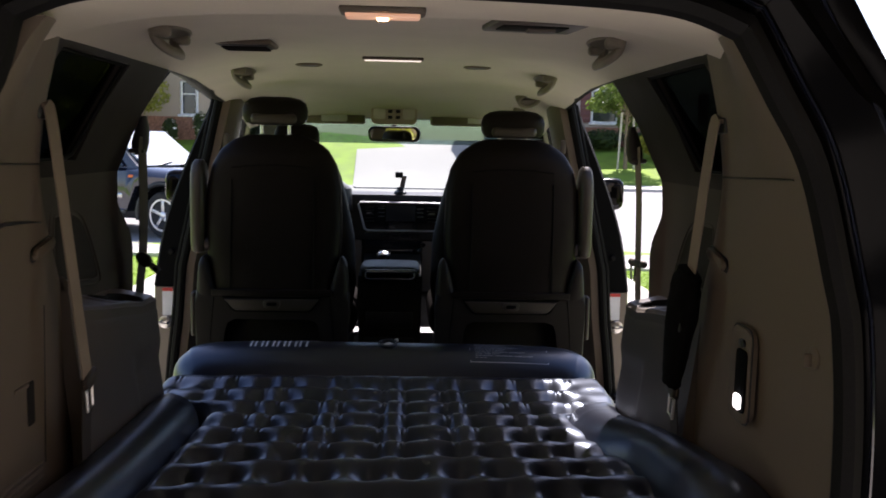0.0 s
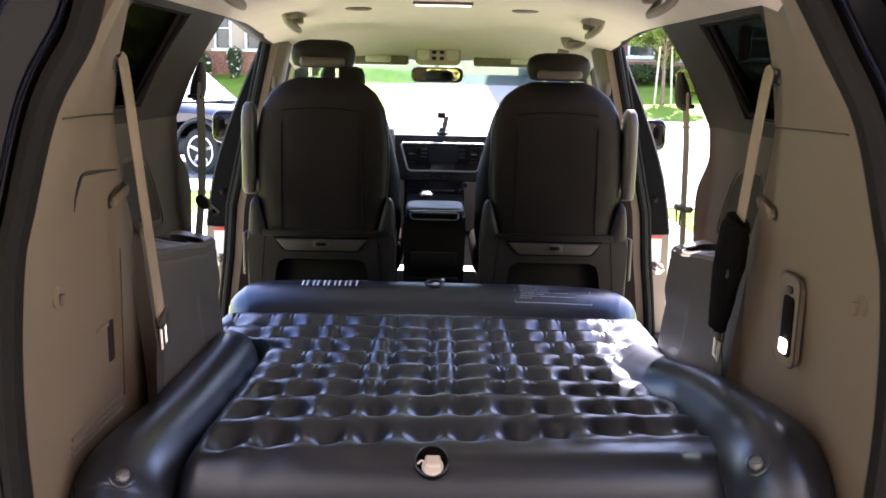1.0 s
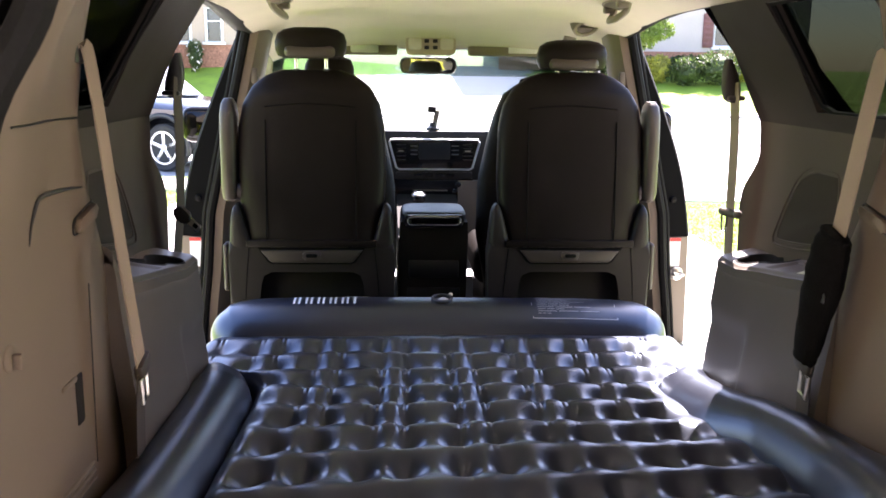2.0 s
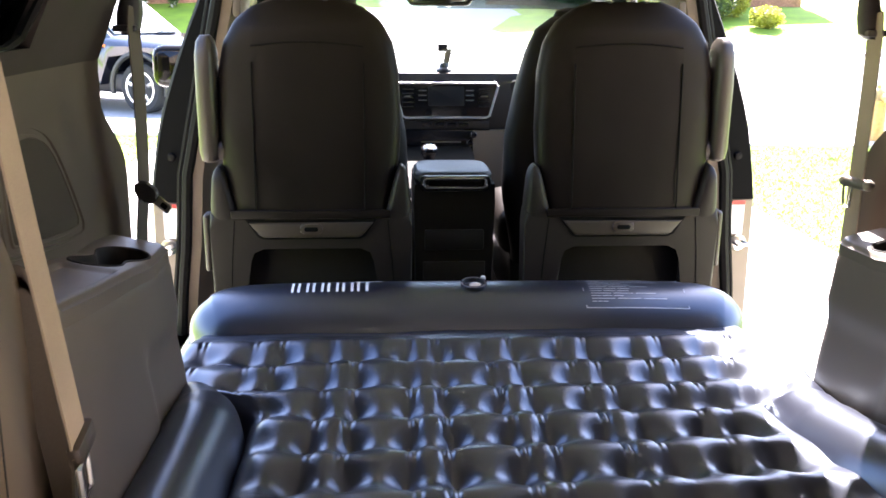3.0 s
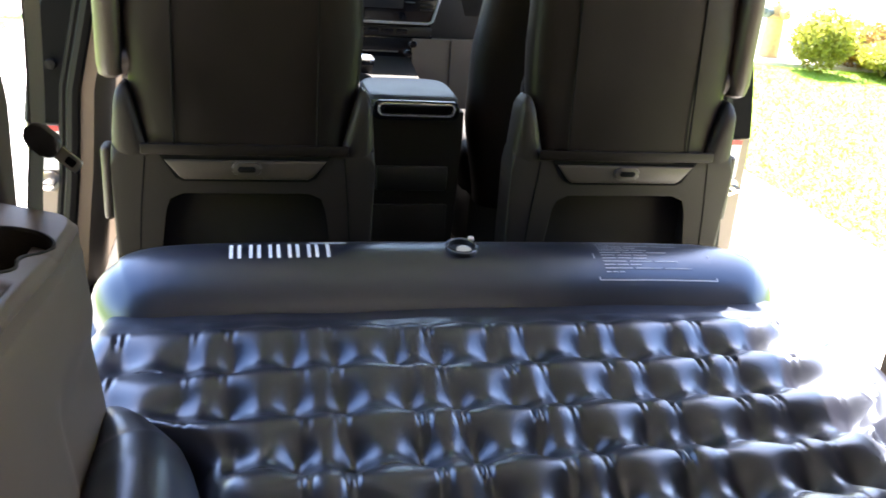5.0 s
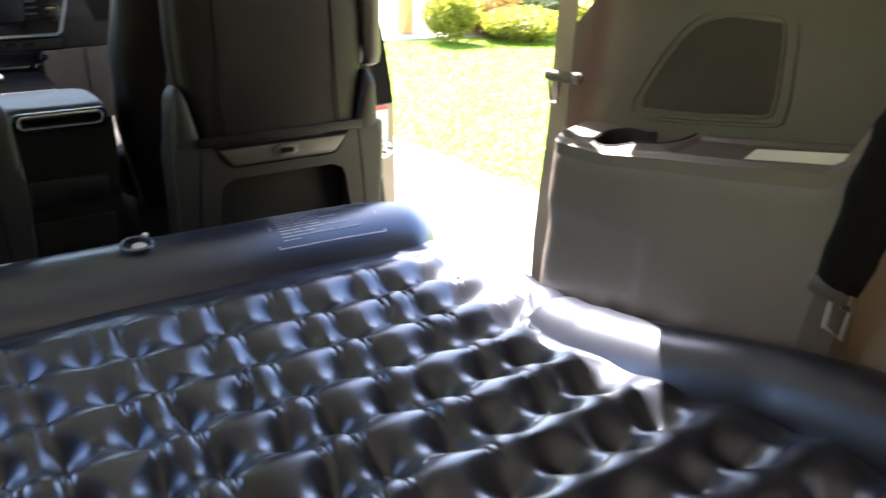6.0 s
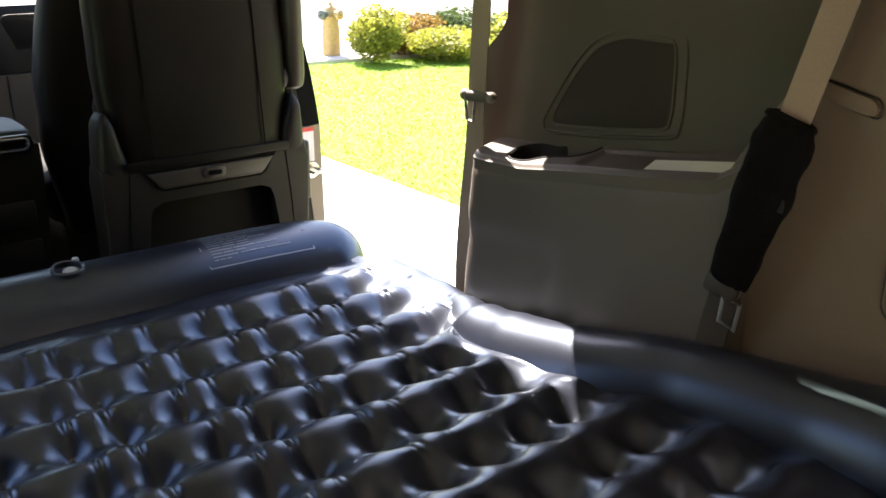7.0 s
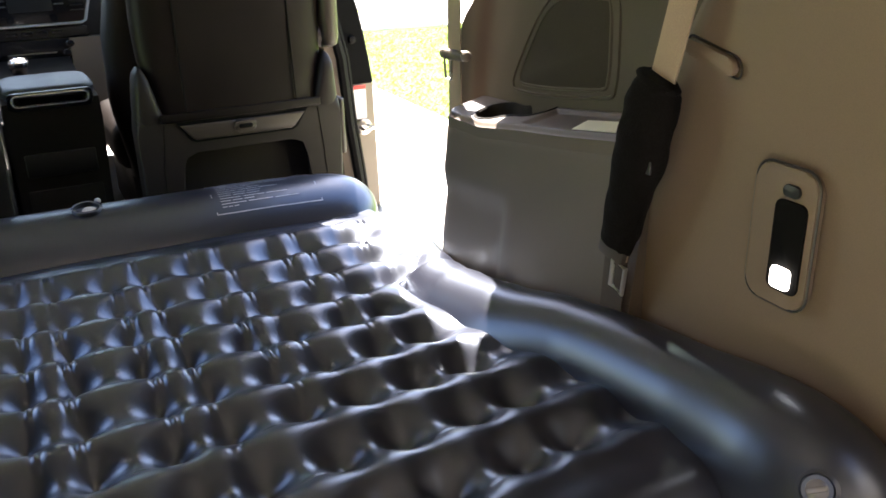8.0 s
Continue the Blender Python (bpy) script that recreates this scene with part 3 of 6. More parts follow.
solid("door_frame", loft([[swell(p, 0.028, 1.165), swell(p, 0.055, 1.150), swell(p, 0.10, 1.115), swell(p, 0.13, 1.10), swell(p, 0.13, 1.125), swell(p, 0.10, 1.16), swell(p, 0.05, 1.18)] for p in arch]), PAINT, "dark glossy painted tailgate frame", "door frame")
# added beads that draw the glints along the painted frame's edges
for d, y in ((0.046, 1.148), (0.098, 1.108)):
    solid("trim", tube([swell(p, d, y) for p in arch], 0.0032, 6), CARPAINT, "thin glossy black bead added to draw the glint on the tailgate frame's edge", "trim")
def gate_surface(u, v):
    x = (2 * v - 1) * (0.62 - 0.05 * u)
    return (x, 1.08 - 1.15 * u, 1.66 + 0.36 * u + 0.05 * math.sin(u * 3.1) - 0.05 * abs(2 * v - 1) ** 3)
gate = thing("tailgate", (0, 1.08, 1.66), "dark painted tailgate standing open overhead", "tailgate")
part("panel", sheet(14, 14, gate_surface, (0, 0, 0.05)), PAINT, gate)
part("inner_trim", sheet(10, 10, lambda u, v: Vector(gate_surface(0.08 + 0.84 * u, 0.08 + 0.84 * v)) - Vector((0, 0, 0.03)), (0, 0, 0.025)), TRIM, gate, "beige inner trim")
for s in (-1, 1):
    part("gas_strut", tube([(s * 0.66, 1.10, 1.28), (s * 0.64, 0.62, 1.76)], 0.010, 8), BLACK_PLASTIC, gate)
    lampt = thing("tail_lamp", (s * 0.78, 1.09, 1.2), "red glossy tail lamp beside the tailgate opening", "tail lamp", "tail lamps")
    part("lens", loft([[(s * (lerp_table(SKIN, z) - 0.05), 1.095, z), (s * (lerp_table(SKIN, z) + 0.004), 1.10, z), (s * (lerp_table(SKIN, z) + 0.004), 1.24, z), (s * (lerp_table(SKIN, z) - 0.05), 1.11, z)] for z in (0.98, 1.06, 1.14, 1.22, 1.28)]), REDLENS, lampt)


# middle pillars with seal, striker and label
def b_pillar(s):
    p = thing("pillar", (s * 0.75, 3.2, FLOOR_Z), "beige trimmed middle pillar with black rubber seal, striker and label", "pillar", "middle pillars", "structure")
    zs = [0.42 + 1.06 * k / 16 for k in range(17)]
    def ring(f0, f1, y0, y1):
        return [[(s * f0(z), y0, z), (s * f1(z), y0, z), (s * f1(z), y1, z), (s * f0(z), y1, z)] for z in zs]
    xi, xo = (lambda z: lerp_table(B_IN, z)), (lambda z: lerp_table(B_OUT, z))
    part("pillar_trim", loft([[(s * (xi(z) - 0.03), 3.24, z), (s * (xi(z) - 0.005), 3.19, z), (s * (xi(z) + 0.03), 3.185, z), (s * (xi(z) + 0.03), 3.34, z), (s * (xi(z) - 0.03), 3.34, z)] for z in zs]), TRIM, p, "beige pillar trim")
    part("seal", tube([(s * (xi(z) + 0.036), 3.185, z) for z in zs], 0.015, 8), RUBBER, p, "black rubber door seal")
    part("seal", tube([(s * (xi(z) + 0.06), 3.205, z) for z in zs], 0.008, 8), RUBBER, p)
    part("jamb", loft([[(s * (xi(z) + 0.03), 3.21, z), (s * xo(z), 3.215, z), (s * (xo(z) + 0.01), 3.24, z), (s * (xo(z) + 0.01), 3.33, z), (s * (xi(z) + 0.03), 3.33, z)] for z in [0.42 + 0.38 * k / 6 for k in range(7)]]), JAMB, p, "beige painted door jamb")
    part("jamb", loft([[(s * (xi(z) + 0.03), 3.21, z), (s * xo(z), 3.215, z), (s * (xo(z) + 0.012), 3.24, z), (s * (xo(z) + 0.012), 3.33, z), (s * (xi(z) + 0.03), 3.33, z)] for z in [0.802 + 0.678 * k / 10 for k in range(11)]]), DEEP_BLACK, p, "black upper door jamb")
    part("bump_stop", lathe([(0.012, 0), (0.010, 0.012), (0, 0.014)], pose(s * 0.80, 3.213, 0.93, 90, 0, 0), 14), RUBBER, p)
    st = part("striker", lathe([(0.024, 0), (0.024, 0.004), (0.018, 0.007), (0.0, 0.007)], pose(s * 0.825, 3.212, 0.672, 90, 0, 0), 20), STEEL, p, "zinc striker plate")
    part("striker_pin", tube([(s * 0.812, 3.205, 0.672), (s * 0.812, 3.17, 0.672), (s * 0.838, 3.17, 0.676), (s * 0.838, 3.205, 0.676)], 0.005, 8), STEEL, st)
    lab = part("label", prism([(s * 0.815 + a, 3.2085, 0.748 + b) for a, b in rounded(0.038, 0.10, 0.003)], (0, -0.0015, 0)), PRINT, p, "white printed label with red head")
    part("label_band", prism([(s * 0.815 + a, 3.2065, 0.792 + b) for a, b in rounded(0.038, 0.012, 0.002)], (0, -0.001, 0)), LABEL_RED, lab)
    part("lower_latch", box((s * 0.805, 3.209, 0.545), (0.022, 0.008, 0.05), 0.004), BLACK_PLASTIC, p)
    # belt height slider on the trim
    part("belt_slider", box((s * (xi(1.33) - 0.018), 3.20, 1.33), (0.022, 0.02, 0.05), 0.006), TRIM_GREY, p)
    return p


b_pillar(-1)
b_pillar(1)


# front doors, screen pillars, screen and front bulkhead
def front_door(s):
    d = thing("door_left" if s < 0 else "door_right", (s * 0.86, 3.8, 0.4), "dark painted closed front door with clear window", "door", kind="structure")
    part("door_skin", sheet(10, 12, lambda u, v: (s * (lerp_table(B_OUT, 0.38 + 0.68 * v) - 0.004 + 0.02 * math.sin(u * 3.0) * u), 3.335 + 1.05 * u, 0.38 + 0.68 * v), (-s * 0.05, 0, 0)), PAINT, d, "dark glossy door skin")
    part("door_trim", sheet(8, 10, lambda u, v: (s * (0.735 + 0.02 * math.sin(v * 3.1)), 3.345 + 1.02 * u, 0.43 + 0.62 * v), (s * 0.025, 0, 0)), TRIM, d, "beige inner door trim")
    pane = part("pane", prism([(s * (lerp_table(B_OUT, z) - 0.012), y, z) for y, z in ((3.34, 1.06), (4.32, 1.06), (3.98, 1.43), (3.34, 1.46))], (s * 0.004, 0, 0)), GLASS, d)
    pane.visible_shadow = False
    part("window_frame", tube([(s * 0.655, 3.34, 1.475), (s * 0.665, 3.98, 1.445), (s * 0.80, 4.36, 1.07)], 0.022, 8), PAINT, d)
    m = part("side_mirror", box((0, 0, 0), (0.20, 0.09, 0.15), 0.04, 3, turn=pose(0, 0, 0, 0, 0, -12 * s)), PAINT, d, "dark door mirror")
    for v in m.data.vertices:
        v.co += Vector((s * 0.955, 4.12, 1.115))
    g = part("door_mirror_glass", prism([(s * 0.955 + a, 4.0705, 1.115 + b) for a, b in rounded(0.165, 0.115, 0.03)], (0, -0.003, 0), 0.001), MIRROR_DARK, m)
    part("mirror_arm", tube([(s * 0.86, 4.12, 1.05), (s * 0.93, 4.12, 1.08)], 0.025, 8), PAINT, m)


front_door(-1)
front_door(1)
for s in (-1, 1):
    solid("trim", tube([(s * 0.60, 3.90, 1.46), (s * 0.69, 4.15, 1.27), (s * 0.76, 4.42, 1.06)], [0.035, 0.032, 0.035], 8), TRIM, "beige screen pillar trim", "pillar")
screen_glass = solid("window_1", sheet(8, 8, lambda u, v: ((2 * v - 1) * (0.62 + 0.14 * (1 - u)), 4.52 - 0.60 * u - 0.10 * (2 * v - 1) ** 2, 1.06 + 0.385 * u), (0, 0.004, 0.002)), GLASS, "clear curved windscreen", "windscreen")
screen_glass.visible_shadow = False
band = part("shade_band", sheet(2, 8, lambda u, v: ((2 * v - 1) * (0.62 + 0.14 * (1 - (0.70 + 0.30 * u))) * 0.99, 4.515 - 0.60 * (0.70 + 0.30 * u) - 0.10 * (2 * v - 1) ** 2, 1.058 + 0.385 * (0.70 + 0.30 * u)), (0, 0.002, 0.001)), glass_material("shade_band", (0.42, 0.52, 0.50)), screen_glass, "greenish shade band")
band.visible_shadow = False
solid("wall_front", box((0, 4.62, 0.72), (1.6, 0.10, 0.70), 0.02), BLACK_PLASTIC, "black bulkhead under the windscreen", "bulkhead")


# ---- air bed ----
PITCH_Y, ROW0 = 0.1295, 2.1328
PITCH_X = [(1.45, 0.176), (1.60, 0.174), (1.87, 0.163), (2.10, 0.157), (2.45, 0.155)]
SKEW = [(1.40, 0.12), (1.55, 0.09), (1.85, 0.035), (2.10, 0.0)]
RIGHT_EDGE = [(1.28, 0.545), (1.36, 0.545), (1.60, 0.525), (1.72, 0.502), (1.87, 0.470), (2.00, 0.446), (2.10, 0.442), (2.30, 0.448)]


def bed_half(y):
    """Half widths of the quilted top, narrower between the side bolsters."""
    fore = step(2.14, 2.28, y)
    return 0.456 + 0.196 * fore, lerp_table(RIGHT_EDGE, y) + 0.15 * step(2.08, 2.20, y)


def tuft(x, y):
    """Place within the pattern of ridges and welds: column, row, offsets from their middles, column width."""
    skew = lerp_table(SKEW, y)
    px = lerp_table(PITCH_X, y)
    ph = (y - skew * x - ROW0 + 0.008 * noise.noise((x * 6, y * 6, 5.3))) / PITCH_Y
    cx = (x - 0.012 + 0.006 * noise.noise((x * 6, y * 6, 3.1))) / px
    row, col = round(ph), round(cx)
    return col, row, (cx - col) * px, (ph - row) * PITCH_Y, px


def bed_top(x, y):
    """Soft shape of the top: ridges across the bed, pinched down by pairs of welds in the valleys."""
    z = 0.672 + 0.056 * (1 - step(1.35, 2.45, y))
    skew = lerp_table(SKEW, y)
    left, right = bed_half(y)
    col, row, dx, dy, px = tuft(x, y)
    wild = 1 + 0.18 * noise.noise((col * 1.7, row * 2.3, 4.4))
    outer = step(0.08, 0.34, x) if x > 0 else 0.6 * step(0.10, 0.34, -x)
    fore = step(1.60 + 0.22 * outer, 1.93 + 0.22 * outer, y)
    valley = 0.5 + 0.5 * math.cos(2 * math.pi * dy / PITCH_Y)
    line = 0.024 + 0.012 * valley
    # between the welds the skin swells: a wide cushion between columns, a narrow one inside each
    pit = 0.056 * wild * valley ** 0.9 + 0.005
    if abs(dx) > line:
        t = (abs(dx) - line) / (px / 2 - line)
        mid = 0.021 * valley
    else:
        t = (line - abs(dx)) / line
        mid = 0.027 * valley - 0.001
    full = max(0.0, 1 - (1 - min(t, 1)) ** 2) ** 0.85
    tight = -(pit * (1 - full) + mid * full)
    hole = ((abs(dx) - 0.037) / 0.030) ** 2 + ((dy - 0.004) / 0.040) ** 2
    loose = -wild * 0.034 * math.exp(-hole) - 0.013 * valley
    loose += 0.007 * math.exp(-(dx / 0.020) ** 2 - ((dy + 0.016) / 0.030) ** 2)
    h = fore * tight + (1 - fore) * loose
    inside = step(1.385, 1.425, y - skew * x) * (1 - step(2.455, 2.52, y))
    inside *= 1 - 0.45 * step(-0.42, -0.52, x) * step(2.12, 2.22, y)
    inside *= step(-left + 0.012, -left + 0.055, x) * (1 - step(min(right, 0.535) - 0.065, min(right, 0.535) - 0.012, x))
    # the skin gathers towards the front corners and the ends of the side bolsters
    gather = step(2.06, 2.20, y) * (1 - 0.6 * step(2.30, 2.42, y)) * step(0.38, 0.46, abs(x))
    way = math.atan2(y - 2.36, abs(x) - 0.36)
    fold = gather * (0.0025 * math.sin(14 * way + 2.5 * noise.noise((x * 5, y * 5, 1))) - 0.001)
    puff = 0.005 * noise.noise((x * 4, y * 4, 0.7))
    return z + (h + 0.010) * inside + 0.002 * (1 - inside) + fold + puff


def bed_marks(x, y):
    """Sharp creases: short tucks where the welds cross the ridges, and curved weld marks on the swellings."""
    col, row, dx, dy, px = tuft(x, y)
    left, right = bed_half(y)
    outer = step(0.08, 0.34, x) if x > 0 else 0.6 * step(0.10, 0.34, -x)
    fore = step(1.60 + 0.22 * outer, 1.93 + 0.22 * outer, y)
    ry = PITCH_Y / 2 - abs(dy)
    side = -1 if dx < 0 else 1
    own = noise.noise((col * 3.1 + side * 1.3, (row + (0.5 if dy > 0 else -0.5)) * 2.9, 7.7))
    h = 0.0
    for shift in (-0.006, 0.006):
        h -= fore * max(0.0, 0.0035 + 0.006 * own) * math.exp(-((abs(dx) - 0.025 - shift) / 0.0034) ** 2 - (ry / 0.020) ** 2)
    e = abs(dx) - px / 2
    h -= (0.35 + 0.65 * fore) * 0.0060 * math.exp(-(e / 0.016) ** 4 - ((dy + 0.031 + 9.0 * e * e) / 0.0034) ** 2)
    return h * step(1.40, 1.44, y) * (1 - step(2.44, 2.50, y)) * step(-left + 0.03, -left + 0.07, x) * (1 - step(right - 0.08, right - 0.03, x))


def bed_surface(u, v):
    y0, y1 = 1.285, 2.60
    y = y0 + (y1 - y0) * u
    left, right = bed_half(y)
    a = 2 * v - 1
    # the flanks roll down at the rims
    soft = (0.15 if a < 0 else 0.09) - 0.03 * step(2.15, 2.35, y)
    rim = max(0, (abs(a) - 1 + soft) / soft)
    x = (-left if a < 0 else right) * min(abs(a) / 0.95, 1)
    z = bed_top(x, y)
    z -= 0.16 * rim ** 2.2 + 0.03 * step(2.46, 2.60, y)
    back = max(0, 1 - (y - y0) / 0.130)
    z -= 0.20 * back ** 2.4
    return (x, y, z)


def softened(z, spread):
    """Stretched film: evens out what is sharper than the spread."""
    reach = int(3 * spread)
    weights = np.exp(-0.5 * (np.arange(-reach, reach + 1) / spread) ** 2)
    weights /= weights.sum()
    for axis in (0, 1):
        wide = np.pad(z, [(reach, reach) if k == axis else (0, 0) for k in (0, 1)], mode="edge")
        n = z.shape[axis]
        z = sum(w * (wide[k:k + n] if axis == 0 else wide[:, k:k + n]) for k, w in enumerate(weights))
    return z


bed = thing("air_mattress", (0, 1.9, FLOOR_Z), "dark navy vinyl air mattress, inflated, tufted, on the van floor", "air mattress")
def quilt_mesh(nu, nv):
    bm = bmesh.new()
    raw = np.array([[bed_surface(i / nu, j / nv) for j in range(nv + 1)] for i in range(nu + 1)])
    z = softened(raw[:, :, 2], 4.0)
    g = []
    for i in range(nu + 1):
        g.append([bm.verts.new((raw[i, j, 0], raw[i, j, 1], z[i, j] + bed_marks(raw[i, j, 0], raw[i, j, 1]))) for j in range(nv + 1)])
    for i in range(nu):
        for j in range(nv):
            bm.faces.new((g[i][j], g[i + 1][j], g[i + 1][j + 1], g[i][j + 1]))
    rim = g[0] + [r[-1] for r in g[1:]] + g[-1][-2::-1] + [r[0] for r in g[-2:0:-1]]
    low = [bm.verts.new((v.co.x * 0.97, v.co.y, 0.46)) for v in rim]
    for k in range(len(rim)):
        n = (k + 1) % len(rim)
        bm.faces.new((rim[k], rim[n], low[n], low[k]))
    bm.faces.new(low)
    return bm


part("quilted_top", quilt_mesh(560, 430), PVC, bed, "tufted navy vinyl top with ridges and tucks", 60)
part("lower_cushion", box((-0.005, 2.725, 0.500), (1.40, 0.27, 0.155), 0.05, 4), PVC, bed, "flat navy vinyl lower cushion in the footwell")
part("base", box((0, 1.92, 0.475), (0.86, 1.26, 0.11), 0.05, 3), PVC, bed)


def bolster_shape(p, a0, a1, r, n=26):
    """Radii for a fat tube that closes roundly at both ends."""
    out = []
    m = len(p)
    length = [0]
    for q, w in zip(p, p[1:]):
        length.append(length[-1] + (w - q).length)
    for d in length:
        e0, e1 = min(d / a0, 1) if a0 else 1, min((length[-1] - d) / a1, 1) if a1 else 1
        f = math.sqrt(max(1 - (1 - e0) ** 2, 0.0004)) * math.sqrt(max(1 - (1 - e1) ** 2, 0.0004))
        out.append(r * f)
    return out


head_path = smooth_path([(-0.652, 2.664, 0.566), (-0.59, 2.678, 0.586), (-0.5, 2.690, 0.600), (-0.2, 2.695, 0.602), (0.1, 2.695, 0.600), (0.4, 2.692, 0.596), (0.53, 2.686, 0.588), (0.622, 2.665, 0.556)], 12)
HEAD_R = 0.119
head_r = bolster_shape(head_path, 0.105, 0.110, HEAD_R)
head_roll = part("head_bolster", tube(head_path, head_r, 32), PVC, bed, "smooth navy vinyl head bolster", 60)
# along each side bolster: place, inner rim, outer rim, crest
ROLLS = {-1: [(2.287, 0.574, 0.594, 0.650), (2.25, 0.545, 0.594, 0.680), (2.211, 0.513, 0.594, 0.700), (2.143, 0.467, 0.594, 0.718), (2.07, 0.447, 0.594, 0.728), (1.95, 0.440, 0.594, 0.735), (1.64, 0.440, 0.594, 0.750), (1.37, 0.447, 0.606, 0.766), (1.31, 0.450, 0.606, 0.745)],
         1: [(2.262, 0.566, 0.590, 0.650), (2.225, 0.525, 0.592, 0.678), (2.18, 0.490, 0.592, 0.696), (2.11, 0.432, 0.592, 0.714), (2.00, 0.415, 0.594, 0.728), (1.85, 0.430, 0.598, 0.754), (1.70, 0.480, 0.612, 0.778), (1.50, 0.494, 0.634, 0.800), (1.36, 0.478, 0.642, 0.822), (1.30, 0.476, 0.642, 0.800)]}
for s in (-1, 1):
    tall = 1.24
    knots = [(s * (a + b) / 2, y, c - (b - a) / 2 * tall) for y, a, b, c in ROLLS[s]]
    ends = [(s * (ROLLS[s][-1][1] + ROLLS[s][-1][2]) / 2, 1.245, 0.57), (s * (ROLLS[s][-1][1] + ROLLS[s][-1][2]) / 2, 1.235, 0.46)]
    path = smooth_path(knots + ends, 9)
    wide = [(-y, (b - a) / 2) for y, a, b, c in ROLLS[s]]
    radii = [lerp_table(wide, -p.y) for p in path]
    radii[0] = 0.003
    roll = part("side_bolster", tube(path, radii, 36, squash=tall), PVC, bed, "smooth navy vinyl side bolster", 60)
    skin = BVHTree.FromPolygons([v.co for v in roll.data.vertices], [p.vertices for p in roll.data.polygons])
    at, up = skin.ray_cast(Vector((s * 0.503, 1.268, 1.2)), Vector((0, 0, -1)))[:2]
    if up.z < 0:
        up = -up
    seat_m = Matrix.Translation(at) @ up.to_track_quat("Z", "Y").to_matrix().to_4x4()
    v = part("valve", lathe([(0.021, -0.004), (0.021, 0.002), (0.017, 0.0035), (0.015, 0.0015), (0.0, 0.001)], seat_m, 22), PVC, roll, "round sunken inflation valve")
    part("valve_plug", lathe([(0.011, 0.0), (0.011, 0.005), (0.008, 0.007), (0.0, 0.0075)], seat_m, 16), PVC_CLEAR, v)
    m = box((0, 0, 0), (0.020, 0.006, 0.004), 0.0015)
    bmesh.ops.transform(m, matrix=seat_m @ pose(0, 0, 0.0085, 0, 0, 25), verts=m.verts)
    part("valve_tab", m, PVC_CLEAR, v)
    # welded seam round the closed rear end
    welt = []
    for k in range(15):
        q = skin.ray_cast(Vector((s * (0.50 + 0.009 * k), 1.10, 0.60 + 0.012 * k)), Vector((0, 1, 0)))[0]
        if q:
            welt.append(q)
    if len(welt) > 4:
        part("seam_welt", tube(welt, 0.0018, 6), PVC, roll)

# printed shapes and label on the head bolster
def on_head(x, a, lift=0.0012):
    """A point of the bolster's skin: a degrees round from its crest towards the bed."""
    r = HEAD_R + lift
    i = min(range(len(head_path)), key=lambda k: abs(head_path[k].x - x))
    c = head_path[i]
    return Vector((x, c.y - r * math.sin(radians(a)), c.z + r * math.cos(radians(a))))


def decal(name, x0, x1, a0, a1, mat, parent, label="", slant=0.0):
    n = max(2, int((x1 - x0) / 0.02))
    bm = bmesh.new()
    g = [[bm.verts.new(on_head(x0 + (x1 - x0) * i / n + slant * (a - a0), a)) for a in (a0, (a0 + a1) / 2, a1)] for i in range(n + 1)]
    for i in range(n):
        for j in range(2):
            bm.faces.new((g[i][j], g[i + 1][j], g[i + 1][j + 1], g[i][j + 1]))
    return part(name, bm, mat, parent, label)


mark_x = -0.428
for k in range(6):
    for o, w in ((0.0, 0.006), (0.014, 0.006)) if k < 5 else ((0.0, 0.0065),):
        decal("brand_shape", mark_x + 0.0335 * k + o, mark_x + 0.0335 * k + o + w, -5, 18, PRINT, head_roll, "plain white printed shape")
decal("brand_swoosh", mark_x + 0.142, mark_x + 0.206, -9, -6.5, PRINT, head_roll)
lx0, lx1 = 0.238, 0.475
for a0, a1 in ((-13, -11.8), (43, 44.2)):
    decal("label_border", lx0, lx1, a0, a1, PRINT_GREY, head_roll)
for x0 in (lx0, lx1 - 0.0015):
    decal("label_border", x0, x0 + 0.0022, -13, 44, PRINT_GREY, head_roll)
for k, share in enumerate((0.82, 0.16, 0.88, 0.42, 0.52, 0.72, 0.50, 0.48, 0.80, 0.40, 0.92, 0.20)):
    for cut in range(3):
        x0, x1 = lx0 + 0.016 + share * 0.195 * cut / 3, lx0 + 0.014 + share * 0.195 * (cut + 0.94) / 3
        decal("print_line", x0, x1, -9 + 4.0 * k, -9 + 4.0 * k + (1.3 if k == 1 else 0.85), PRINT_GREY, head_roll)

# valves with caps
hv = pose(-0.012, 2.6848, 0.7205, 6, 0, 0)
ring = part("valve_ring", lathe([(0.030, -0.004), (0.030, 0.004), (0.024, 0.006), (0.022, -0.006), (0.0, -0.010)], hv, 24), BLACK_PLASTIC, bed, "black valve seat")
part("valve_rim", tube([hv @ Vector((0.029 * math.cos(k * math.pi / 12), 0.029 * math.sin(k * math.pi / 12), 0.0045)) for k in range(24)], 0.0022, 6, loop=True), PVC_CLEAR, ring, "clear rim")
part("valve_cap", lathe([(0.014, -0.006), (0.014, 0.001), (0.010, 0.004), (0.0, 0.005)], hv @ pose(0.003, -0.008, 0.001), 14), PVC_VALVE, ring, "white valve cap")
part("cap_tongue", box((0.014, 2.7208, 0.7245), (0.012, 0.014, 0.010), 0.004), PVC_VALVE, ring)
fv = pose(-0.013, 1.366, 0.7235, 38, 0, 0)
ring = part("valve_ring", lathe([(0.031, -0.004), (0.030, 0.002), (0.0265, 0.003), (0.0255, 0.001), (0.0, 0.0005)], fv, 28), DEEP_BLACK, bed, "black valve well")
